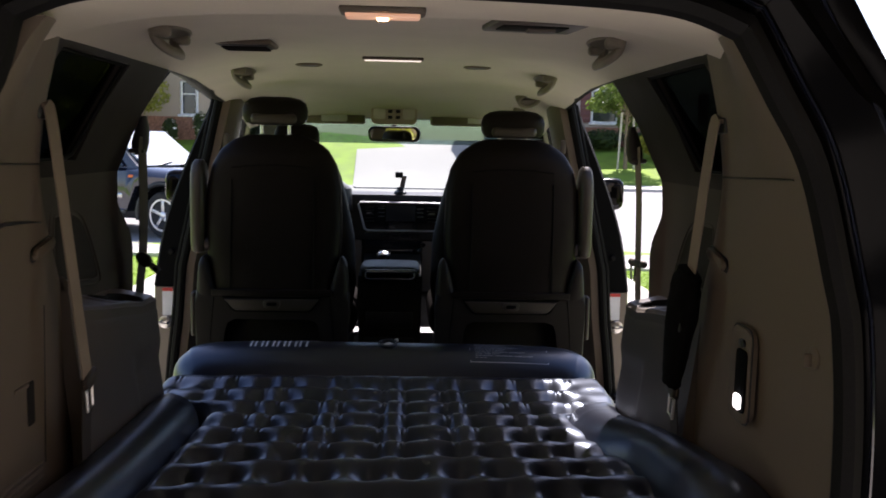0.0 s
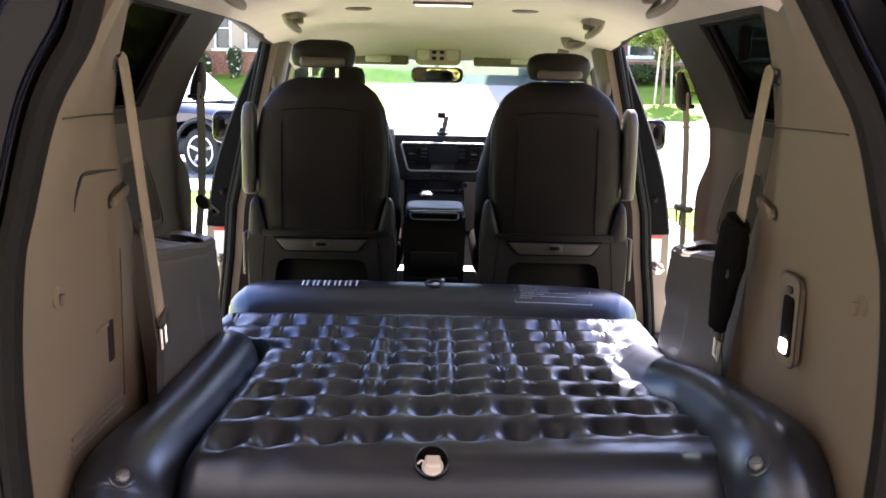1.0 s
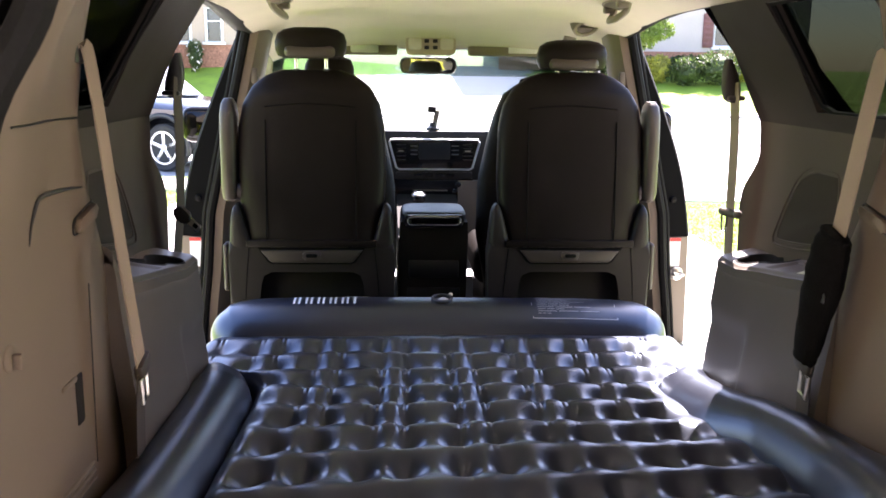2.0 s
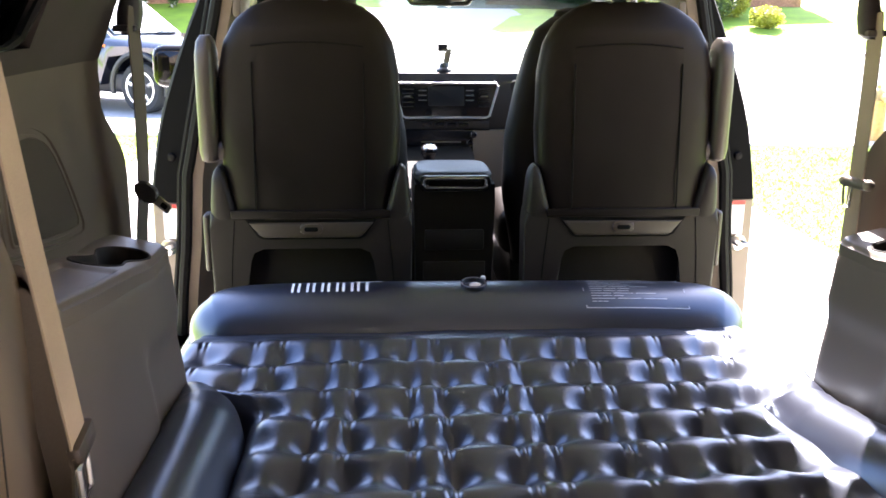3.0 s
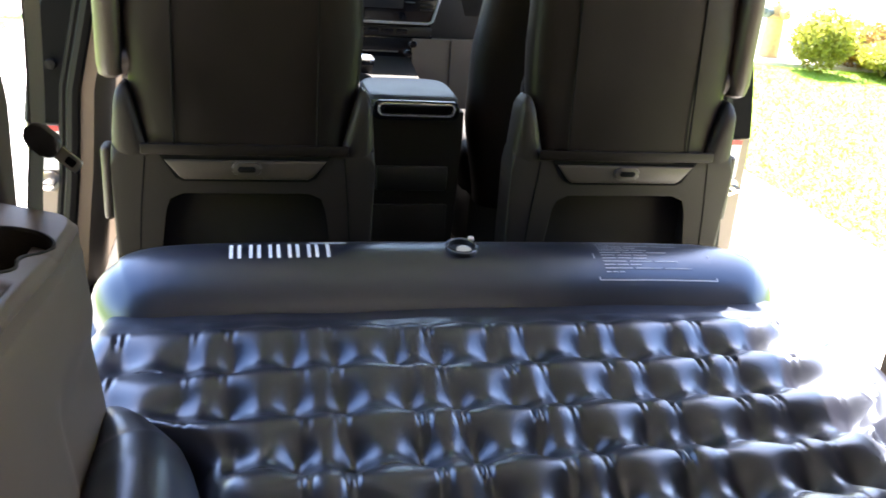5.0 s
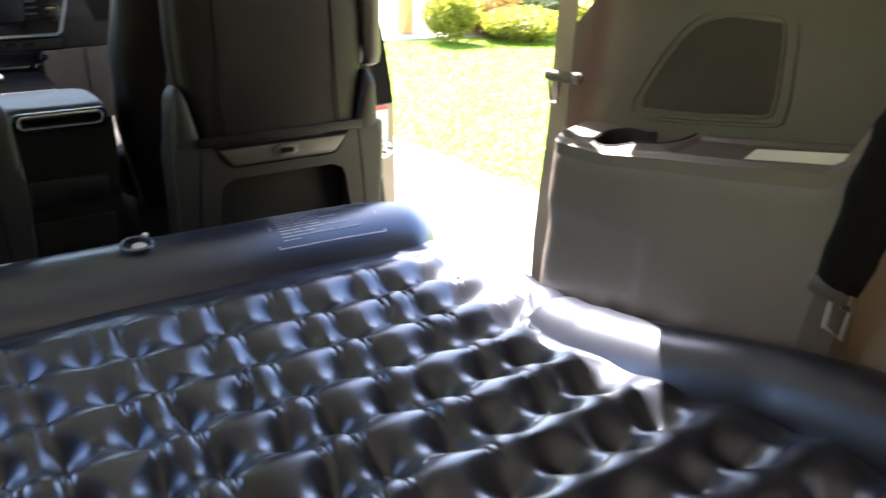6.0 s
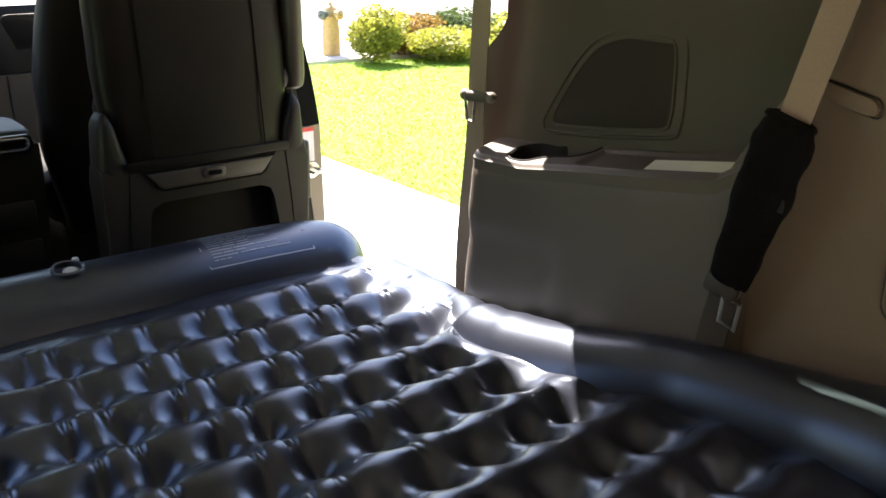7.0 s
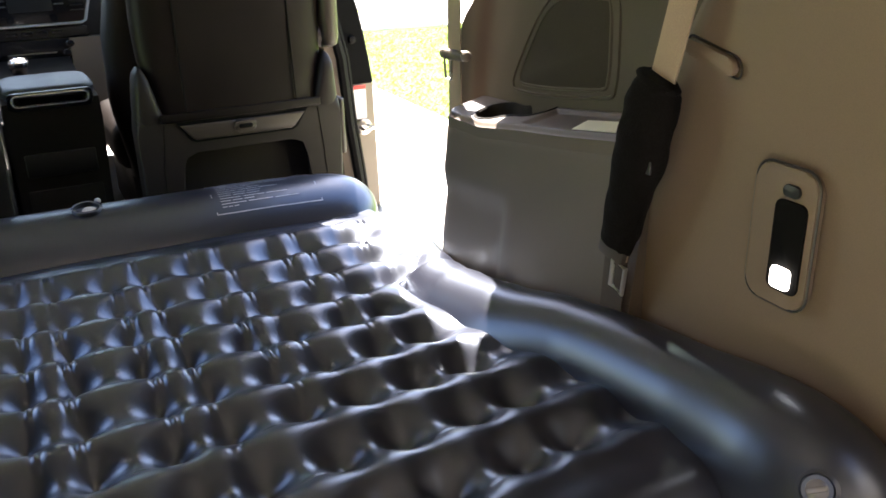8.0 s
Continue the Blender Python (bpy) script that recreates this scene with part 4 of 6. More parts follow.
part("valve_rim", tube([fv @ Vector((0.0285 * math.cos(k * math.pi / 14), 0.0285 * math.sin(k * math.pi / 14), 0.0025)) for k in range(28)], 0.0022, 6, loop=True), PVC, ring)
cap = part("valve_cap", lathe([(0.0175, 0.0), (0.0185, 0.004), (0.016, 0.008), (0.013, 0.009), (0.0, 0.009)], fv @ pose(0.001, -0.011, 0), 20), PVC_VALVE, ring, "milky white valve cap")
m = box((0, 0, 0), (0.026, 0.020, 0.012), 0.004, 3)
bmesh.ops.transform(m, matrix=fv @ pose(0.001, -0.007, 0.013), verts=m.verts)
part("cap_grip", m, PVC_VALVE, cap)
part("cap_strap", tube(smooth_path([fv @ Vector(p) for p in ((-0.024, -0.006, 0.003), (-0.018, -0.004, 0.010), (-0.011, -0.007, 0.010))], 4), 0.002, 6), PVC_VALVE, cap)


# ---- seats ----
def super_ring(cx, cy, z, hw, hd, e=4.0, n=40):
    res = []
    for k in range(n):
        a = 2 * math.pi * k / n
        ca, sa = math.cos(a), math.sin(a)
        res.append(Vector((cx + hw * math.copysign(abs(ca) ** (2 / e), ca), cy + hd * math.copysign(abs(sa) ** (2 / e), sa), z)))
    return res


BACK_W = [(0.82, 0.190), (0.87, 0.200), (0.91, 0.210), (0.96, 0.221), (1.05, 0.224), (1.18, 0.222), (1.25, 0.208), (1.30, 0.180), (1.33, 0.145), (1.345, 0.115), (1.352, 0.09)]


def back_y(z):
    return 2.905 + 0.09 * (z - 0.80)


def tilted_seat(s, cx, drop):
    seat = thing("folded_seat", (cx, 2.98, FLOOR_Z), "dark leather second-row seat folded forward, headrest up", "seat", "second-row seats")
    # padded back
    rings = []
    for k in range(30):
        z = 0.822 + 0.53 * (k / 29) ** 0.9
        w = lerp_table(BACK_W, z)
        d = 0.055 * min(1, 0.35 + (1.352 - z) / 0.06 * 0.65)
        rings.append([p + Vector((0.003 * noise.noise((p.x * 9, z * 7, s)), 0.004 * noise.noise((p.x * 8, z * 6, 4 + s)) + 0.0018 * noise.noise((p.x * 26, z * 20, s)), 0)) for p in super_ring(cx, back_y(z) + 0.055, z, w, d, 3.6)])
    part("backrest", loft(rings), LEATHER, seat, "dark leather backrest cover")
    for o in (-0.135, 0.135):
        part("seam", tube([(cx + o * (1 - 0.10 * step(1.2, 1.3, z)), back_y(z) - 0.0005, z) for z in [0.835 + 0.37 * k / 12 for k in range(13)]], 0.0022, 6), THREAD, seat)
    part("seam", tube([(cx - 0.135 + 0.27 * k / 10, back_y(1.245) - 0.0002, 1.243 + 0.010 * math.sin(math.pi * k / 10)) for k in range(11)], 0.0020, 6), THREAD, seat)
    part("hem", box((cx, back_y(0.83) + 0.002, 0.836), (0.395, 0.010, 0.022), 0.004), LEATHER, seat, "leather hem")
    # headrest on two posts
    hr = part("headrest", loft([super_ring(cx, 3.00, z - drop, w, d, 2.8) for z, w, d in ((1.385, 0.078, 0.028), (1.392, 0.098, 0.042), (1.41, 0.106, 0.048), (1.435, 0.107, 0.050), (1.457, 0.100, 0.045), (1.470, 0.080, 0.034), (1.476, 0.050, 0.02))]), LEATHER, seat, "dark leather headrest")
    part("headrest_bolster", box((cx, 2.972, 1.405 - drop), (0.150, 0.05, 0.034), 0.014, 3), LEATHER_GREY, hr)
    for o in (-0.045, 0.045):
        part("post", tube([(cx + o, 3.0, 1.33), (cx + o, 3.0, 1.40)], 0.0055, 10), CHROME, hr)
        part("post_sleeve", lathe([(0.012, 0), (0.012, 0.006), (0.0, 0.007)], pose(cx + o, 3.0, 1.348), 12), BLACK_PLASTIC, hr)
    # lower shell with pull handle
    hollow = [(-0.172, 0.46), (-0.172, 0.715), (-0.160, 0.748), (-0.125, 0.764), (0.125, 0.764), (0.160, 0.748), (0.172, 0.715), (0.172, 0.46)]
    part("lower_shell", prism([(cx + a, 2.914, b) for a, b in [(-0.250, 0.46)] + hollow + [(0.250, 0.46), (0.252, 0.80), (0.251, 0.838), (-0.251, 0.838), (-0.252, 0.80)]], (0, 0.085, 0), 0.018, seg=5), SHELL, seat, "dark brown moulded seat shell")
    for o in (-1, 1):
        part("shell_shoulder", loft([super_ring(cx + o * (a + b) / 2, 2.9565, z, (b - a) / 2, 0.0425 * min(1, 0.45 + (0.956 - z) * 20), 3.4, 28) for z, a, b in ((0.80, 0.150, 0.2515), (0.828, 0.180, 0.2515), (0.86, 0.190, 0.250), (0.90, 0.201, 0.246), (0.925, 0.208, 0.243), (0.94, 0.213, 0.239), (0.949, 0.218, 0.233), (0.953, 0.223, 0.228))]), SHELL, seat, "rounded raised shoulder of the shell")
    for o in (-1, 1):
        part("shell_seam", tube([(cx + o * x, 2.9135, z) for x, z in ((0.212, 0.47), (0.208, 0.60), (0.200, 0.72), (0.190, 0.82))], 0.0012, 5), DEEP_BLACK, seat)
    part("shell_recess", box((cx, 2.972, 0.615), (0.36, 0.012, 0.31), 0.003), TRIM_DARK, seat, "black recess below the handle")
    part("pull_panel", prism([(cx + a, 2.905, b) for a, b in ((-0.118, 0.776), (0.118, 0.776), (0.128, 0.782), (0.156, 0.816), (-0.156, 0.816), (-0.128, 0.782))], (0, 0.03, 0), 0.006), LEATHER_GREY, seat, "grey pull panel")
    part("panel_gap", prism([(cx + a, 2.9095, b) for a, b in ((-0.120, 0.772), (0.120, 0.772), (0.134, 0.779), (0.168, 0.832), (-0.168, 0.832), (-0.134, 0.779))], (0, 0.02, 0)), DEEP_BLACK, seat)
    h = part("pull_handle", prism([(cx + a, 2.8985, 0.800 + b) for a, b in rounded(0.056, 0.026, 0.011)], (0, 0.01, 0), 0.004), LEATHER_GREY, seat, "small pull latch")
    part("handle_slot", prism([(cx + a, 2.8965, 0.800 + b) for a, b in rounded(0.034, 0.011, 0.005)], (0, 0.003, 0), 0.0005), DEEP_BLACK, h)
    # armrest swung up along the outer flank
    x = cx + s * 0.248
    ab = part("armrest", loft([super_ring(x, 2.985, z, w, d, 3.0, 24) for z, w, d in ((0.958, 0.014, 0.03), (0.966, 0.022, 0.048), (0.99, 0.026, 0.054), (1.15, 0.026, 0.054), (1.22, 0.025, 0.05), (1.252, 0.020, 0.04), (1.266, 0.012, 0.022))]), LEATHER_GREY, seat, "taupe leather armrest folded upright")
    part("armrest_pivot", lathe([(0.028, -0.012), (0.028, 0.012), (0.0, 0.013)], pose(x - s * 0.028, 2.975, 0.99, 0, 90, 0), 18), SEAT_PLASTIC, ab)
    part("recline_lever", box((cx + s * 0.264, 2.962, 0.755), (0.018, 0.05, 0.150), 0.008, 3), SEAT_PLASTIC, seat, "grey recline lever")
    part("base_frame", box((cx, 3.05, 0.50), (0.40, 0.20, 0.15), 0.03), BLACK_PLASTIC, seat)
    part("folded_cushion", loft([super_ring(cx, 3.055, z, w, 0.045, 3.2) for z, w in ((0.56, 0.18), (0.60, 0.20), (0.95, 0.205), (1.04, 0.18), (1.06, 0.14))]), LEATHER, seat)
    return seat


tilted_seat(-1, -0.398, 0.0)
tilted_seat(1, 0.392, 0.028)


def front_seat(cx, low=0.0):
    seat = thing("front_seat", (cx, 3.35, FLOOR_Z), "black leather front seat with headrest, seen from behind", "seat", "front seats")
    FW = [(0.62, 0.20), (0.80, 0.232), (0.98, 0.225), (1.12, 0.195), (1.22, 0.165), (1.28, 0.135), (1.31, 0.09)]
    part("backrest", loft([super_ring(cx, 3.30 + 0.10 * (z - 0.6), z, lerp_table(FW, z), 0.075 * min(1, 0.4 + (1.32 - z) / 0.08), 3.0) for z in [0.60 + 0.71 * (k / 20) for k in range(21)]]), LEATHER, seat)
    part("headrest", loft([super_ring(cx, 3.40, z - low, w, d, 2.6) for z, w, d in ((1.315, 0.07, 0.03), (1.33, 0.085, 0.04), (1.36, 0.085, 0.042), (1.385, 0.075, 0.036), (1.395, 0.05, 0.02))]), LEATHER, seat)
    for o in (-0.04, 0.04):
        part("post", tube([(cx + o, 3.39, 1.29), (cx + o, 3.395, 1.33)], 0.006, 8), CHROME, seat)
    part("cushion", box((cx, 3.58, 0.66), (0.46, 0.46, 0.14), 0.05, 3), LEATHER, seat)
    part("seat_base", box((cx, 3.55, 0.51), (0.40, 0.40, 0.18), 0.02), BLACK_PLASTIC, seat)


front_seat(-0.375)
front_seat(0.365, 0.06)

# ---- centre console ----
con = thing("centre_console", (-0.016, 3.5, FLOOR_Z), "dark centre console with padded lid and chrome-rimmed tray", "console")
part("console_body", loft([[(-0.016 + a * 0.122 * w, 3.20 + 0.02 * (0.86 - z) + (0.26 if b else 0.0), z) for a, b in ((-1, 0), (1, 0), (1, 1), (-1, 1))] for z, w in ((0.42, 0.88), (0.60, 0.91), (0.80, 0.95), (0.852, 0.93))]), TRIM_DARK, con, "dark brown console sides")
part("padded_lid", loft([super_ring(-0.016, 3.325, z, w, d, 4.5) for z, w, d in ((0.852, 0.104, 0.112), (0.858, 0.112, 0.122), (0.872, 0.112, 0.122), (0.881, 0.104, 0.112), (0.884, 0.085, 0.09))]), LID, con, "padded blue-black lid")
tr = part("tray_surround", prism([(-0.016 + a, 3.190, 0.856 + b) for a, b in rounded(0.20, 0.044, 0.014)], (0, 0.012, 0), 0.004), GLOSS_BLACK, con, "glossy black rear panel")
part("tray_slot", prism([(-0.016 + a, 3.1885, 0.857 + b) for a, b in rounded(0.150, 0.014, 0.006)], (0, 0.004, 0), 0.0005), DEEP_BLACK, tr, "dark tray slot")
part("chrome_rim", tube([(-0.016 + a * (1 + 0.6 * b), 3.187, 0.858 + b) for a, b in rounded(0.176, 0.026, 0.011)], 0.0030, 6, loop=True), CHROME, tr, "bright chrome rim")
part("rear_vent", box((-0.016, 3.2, 0.69), (0.17, 0.012, 0.06), 0.004), BLACK_PLASTIC, con)
part("lower_pocket", box((-0.016, 3.2, 0.56), (0.18, 0.012, 0.13), 0.004), TRIM_DARK, con)
part("console_bridge", loft([[(-0.016 - 0.12, 3.44, 0.42), (-0.016 + 0.12, 3.44, 0.42), (-0.016 + 0.12, 3.44, 0.75), (-0.016 - 0.12, 3.44, 0.75)], [(-0.016 - 0.13, 4.1, 0.42), (-0.016 + 0.13, 4.1, 0.42), (-0.016 + 0.13, 4.1, 0.83), (-0.016 - 0.13, 4.1, 0.83)]]), TRIM_DARK, con)
gs = part("gear_lever", tube([(-0.055, 3.87, 0.76), (-0.055, 3.865, 0.82)], 0.010, 10), CHROME, con, "chrome gear lever with round knob")
part("knob", lathe([(0.004, -0.030), (0.018, -0.028), (0.028, -0.008), (0.029, 0.006), (0.020, 0.020), (0.0, 0.025)], pose(-0.055, 3.862, 0.838), 18), GLOSS_BLACK, gs)
part("knob_ring", lathe([(0.0295, 0.008), (0.0290, 0.013), (0.020, 0.022), (0.012, 0.0245), (0.010, 0.020)], pose(-0.055, 3.862, 0.838), 18), CHROME, gs)

# ---- dashboard ----
dash = thing("dashboard", (0, 4.2, FLOOR_Z), "dark dashboard with chrome-framed radio screen and pale lower trim", "dashboard")
part("dash_body", loft([[(x, 4.10 + y0 + 0.05 * (abs(x) / 0.75) ** 2, z) for y0, z in ((0.02, 0.62), (-0.015, 0.90), (-0.012, 1.05), (0.015, 1.092), (0.08, 1.104), (0.42, 1.06), (0.42, 0.62))] for x in [-0.75 + 1.5 * k / 16 for k in range(17)]]), BLACK_PLASTIC, dash, "dark grained dashboard")
cs = part("radio_panel", prism([(0.018 + a, 4.066, b) for a, b in ((-0.190, 1.062), (0.190, 1.062), (0.196, 1.052), (0.165, 0.938), (0.152, 0.930), (-0.152, 0.930), (-0.165, 0.938), (-0.196, 1.052))], (0, 0.03, 0), 0.006), GLOSS_BLACK, dash, "glossy black radio panel")
part("chrome_frame", tube([(0.018 + a, 4.063, b) for a, b in ((-0.186, 1.060), (0.186, 1.060), (0.194, 1.050), (0.164, 0.940), (0.150, 0.932), (-0.150, 0.932), (-0.164, 0.940), (-0.194, 1.050))], 0.0046, 6, loop=True), SATIN, cs, "bright chrome frame")
part("radio_screen", prism([(0.018 + a, 4.062, 1.012 + b) for a, b in rounded(0.135, 0.072, 0.006)], (0, 0.006, 0), 0.001), material("screen_glass", (0.010, 0.014, 0.018), 0.35), cs, "dark radio screen")
for o in (-1, 1):
    for k in range(3):
        part("radio_button", box((0.018 + o * 0.088, 4.061, 1.033 - 0.018 * k), (0.030, 0.004, 0.004), 0.001), BUTTON, cs)
    part("radio_knob", lathe([(0.012, 0), (0.011, 0.014), (0.0, 0.015)], pose(0.018 + o * 0.066, 4.062, 0.950, 90, 0, 0), 16), GLOSS_BLACK, cs)
    for k in range(5):
        part("vent_slat", box((0.018 + o * 0.142, 4.060, 1.038 - 0.016 * k), (0.040, 0.006, 0.003), 0.001), BLACK_PLASTIC, cs)
    part("vent_tab", box((0.018 + o * 0.142, 4.0565, 1.012), (0.026, 0.004, 0.004), 0.001), STEEL, cs)
part("switch_bar", prism([(0.018 + a, 4.070, 0.905 + b) for a, b in rounded(0.33, 0.030, 0.008)], (0, 0.02, 0), 0.003), BLACK_PLASTIC, dash)
for k in range(4):
    part("switch", prism([(-0.052 + 0.046 * k + a, 4.067, 0.905 + b) for a, b in rounded(0.036, 0.014, 0.004)], (0, 0.005, 0), 0.001), GLOSS_BLACK, dash)
cl = part("climate_panel", prism([(0.0 + a, 4.062, b) for a, b in ((-0.17, 0.888), (0.185, 0.888), (0.150, 0.83), (0.11, 0.79), (-0.13, 0.79))], (0, 0.04, 0), 0.005), GLOSS_BLACK, dash, "glossy black climate panel")
part("climate_strip", box((0.0, 4.058, 0.842), (0.15, 0.004, 0.004), 0.001), STEEL, cl)
for x, z in ((0.122, 0.868), (0.108, 0.838)):
    part("climate_knob", lathe([(0.011, 0), (0.010, 0.016), (0.0, 0.017)], pose(x, 4.062, z, 90, 0, 0), 16), GLOSS_BLACK, cl)
    part("knob_ring", tube([(x + 0.0115 * math.cos(k * math.pi / 8), 4.050, z + 0.0115 * math.sin(k * math.pi / 8)) for k in range(16)], 0.0014, 5, loop=True), CHROME, cl)
part("lower_trim", sheet(12, 8, lambda u, v: (0.12 + 0.40 * u, 4.05 + 0.05 * u - 0.03 * (1 - v), 0.66 + 0.225 * v), (0, 0.04, 0)), TRIM, dash, "pale beige lower dash trim")
part("lower_trim", sheet(12, 8, lambda u, v: (-0.52 + 0.36 * u, 4.05 + 0.05 * (1 - u) - 0.03 * (1 - v), 0.66 + 0.225 * v), (0, 0.04, 0)), TRIM, dash)
part("glovebox_seam", tube([(0.245, 4.042, 0.67), (0.247, 4.060, 0.885)], 0.002, 5), BLACK_PLASTIC, dash)
part("upper_glovebox", prism([(0.46 + a, 4.094, 1.012 + b) for a, b in rounded(0.40, 0.11, 0.02)], (0, 0.02, 0), 0.003), BLACK_PLASTIC, dash)
part("start_button", lathe([(0.018, 0), (0.018, 0.006), (0.013, 0.008), (0, 0.008)], pose(-0.222, 4.082, 0.972, 90, 0, 0), 18), STEEL, dash)
part("driver_binnacle", loft([super_ring(-0.40, 4.12, z, w, 0.10, 3) for z, w in ((1.02, 0.20), (1.12, 0.19), (1.15, 0.15))]), BLACK_PLASTIC, dash)

ph = thing("phone_mount", (0.012, 4.15, 1.10), "black and silver suction phone mount standing on the dashboard", "phone mount")
part("suction_base", lathe([(0.030, 0), (0.028, 0.008), (0.018, 0.014), (0.014, 0.03), (0, 0.032)], pose(0.014, 4.15, 1.098), 18), BLACK_PLASTIC, ph)
part("arm", loft([[(0.020 + 0.012 * t - 0.011, 4.145, 1.115 + 0.065 * t), (0.020 + 0.012 * t + 0.011, 4.145, 1.115 + 0.065 * t), (0.020 + 0.012 * t + 0.011, 4.157, 1.115 + 0.065 * t), (0.020 + 0.012 * t - 0.011, 4.157, 1.115 + 0.065 * t)] for t in (0, 0.4, 0.8, 1.0)]), STEEL, ph, "silver arm")
part("clamp", box((0.008, 4.14, 1.185), (0.036, 0.022, 0.028), 0.005), BLACK_PLASTIC, ph)

# ---- overhead fittings ----
mir = thing("rear_view_mirror", (-0.016, 3.96, 1.44), "black framed rear-view mirror hanging below the headliner", "mirror")
turned = pose(-0.016, 3.962, 1.370, 0, 0, -17)
part("mirror_shell", loft([[turned @ Vector((a * f, dy, b * f)) for a, b in rounded(0.236, 0.068, 0.028)] for f, dy in ((0.94, -0.012), (1.0, -0.008), (1.0, 0.01), (0.8, 0.03), (0.4, 0.036))]), BLACK_PLASTIC, mir)
m = prism([(a, -0.0115, b) for a, b in rounded(0.214, 0.050, 0.022)], (0, -0.0015, 0))
bmesh.ops.transform(m, matrix=turned, verts=m.verts)
part("mirror_glass", m, MIRROR, mir)
part("stalk", tube([(-0.016, 3.985, 1.385), (-0.016, 4.0, 1.43)], 0.010, 8), BLACK_PLASTIC, mir)
oc = thing("overhead_console", (-0.014, 3.80, 1.455), "beige overhead console with map lamps and switches", "overhead console")
part("console_shell", prism([(-0.014 + a, 3.685, 1.448 + b) for a, b in rounded(0.188, 0.078, 0.02)], (0, 0.10, 0), 0.010), HEADLINER, oc)
for o in (-1, 1):
    part("map_lamp", prism([(-0.014 + o * 0.060 + a, 3.682, 1.450 + b) for a, b in rounded(0.050, 0.044, 0.010)], (0, 0.008, 0), 0.002), LENS, oc, "clear map lamp lens")
    for k in range(2):
        part("switch", box((-0.014 + o * 0.016, 3.683, 1.460 - 0.024 * k), (0.018, 0.008, 0.014), 0.003), BLACK_PLASTIC, oc)
for s in (-1, 1):
    vz = thing("sun_visor", (s * 0.32, 3.86, 1.445), "beige folded sun visor with vanity cover" if s < 0 else "beige folded sun visor with white label", "sun visor", "sun visors")
    part("visor_panel", box((s * 0.325, 3.87, 1.441), (0.37, 0.035, 0.064), 0.012, 3), VISOR, vz)
    if s > 0:
        part("visor_label", prism([(0.385 + a, 3.8505, 1.436 + b) for a, b in rounded(0.17, 0.032, 0.003)], (0, -0.0015, 0)), PRINT, vz)
    else:
        part("vanity_cover", prism([(-0.27 + a, 3.851, 1.433 + b) for a, b in rounded(0.11, 0.030, 0.008)], (0, -0.012, 0), 0.003), PRINT, vz, "white clip on the visor")
def grab_handle(s, x, y):
    """Bowed grip over a taupe plate standing for a scoop's shade, rim below the cloth."""
    z = ceil_z(s * x, y)
    hd = thing("grab_handle", (s * x, y, z), "beige bowed grab handle over a taupe plate that stands for a scoop's shade", "grab handle", "grab handles")
    turns = [2 * math.pi * k / 32 for k in range(32)]
    def spot(a, f, g, drop):
        px, py = x + f * math.cos(a), y + g * math.sin(a)
        return Vector((s * px, py, ceil_z(s * px, py) - drop))
    part("recess_rim", tube([spot(a, 0.030, 0.086, 0.001) for a in turns], 0.004, 6, loop=True), HANDLE, hd)
    part("recess", loft([[spot(a, 0.029 * f, 0.084 * f, drop) for a in turns] for drop, f in ((-0.012, 1.0), (0.0025, 1.0), (0.004, 0.6), (0.0045, 0.2))]), TRIM_GREY, hd, "taupe plate in place of the scoop's shade")
    bow = smooth_path([spot(0, 0.0, 0, 0.0) + Vector((s * o, p, -d)) for o, p, d in ((0.016, -0.072, 0.000), (0.010, -0.068, 0.022), (-0.006, -0.044, 0.038), (-0.012, 0.0, 0.041), (-0.006, 0.044, 0.038), (0.010, 0.068, 0.022), (0.016, 0.072, 0.000))], 6)
    part("grip", tube(bow, 0.0115, 12, squash=0.75), HANDLE, hd, "beige bowed grip")
    for o in (-1, 1):
        part("hinge_cover", box(tuple(spot(math.pi / 2 * o, 0.0, 0.074, 0.008)), (0.036, 0.024, 0.020), 0.007, 3), HANDLE, hd)


for side in (-1, 1):
    for x, y in ((0.418, 1.76), (0.447, 2.69)):
        grab_handle(side, x, y)
# lamps and vents in the headliner
dl = thing("dome_lamp", (-0.004, 1.30, 1.525), "lit amber dome lamp with clear lens over the tailgate", "dome lamp")
part("lamp_frame", box((-0.004, 1.30, 1.5215), (0.122, 0.052, 0.010), 0.004), TRIM_GREY, dl)
part("lens", box((-0.004, 1.30, 1.515), (0.106, 0.030, 0.010), 0.004), glow_material("amber_lens_glow", (1.0, 0.34, 0.13), 0.16), dl, "glowing amber lens")
part("bulb", box((-0.004, 1.292, 1.5085), (0.016, 0.010, 0.004), 0.002), LAMP_LIT, dl, "lit bulb")
cl2 = thing("ceiling_lamp", (-0.004, 2.424, 1.555), "lit narrow white ceiling lamp", "ceiling lamp")
part("lamp_frame", box((-0.004, 2.41, 1.5555), (0.162, 0.036, 0.008), 0.003), TRIM, cl2)
part("lens", box((-0.004, 2.405, 1.5505), (0.150, 0.012, 0.005), 0.002), glow_material("white_lens_glow", (1.0, 0.86, 0.70), 0.4), cl2, "lit white lens")
for x, y in ((-0.252, 2.65), (0.238, 2.63)):
    sp = thing("ceiling_speaker", (x, y, 1.555), "round dark-grilled vent in the headliner", "ceiling vent", "ceiling vents")
    part("rim", lathe([(0.040, 0.006), (0.040, -0.002), (0.034, -0.004), (0.032, 0.004), (0, 0.004)], pose(x, y, ceil_z(x, y)), 24), TRIM, sp)
    part("grille", lathe([(0.031, -0.001), (0.02, -0.004), (0, -0.005)], pose(x, y, ceil_z(x, y)), 24), BLACK_PLASTIC, sp)
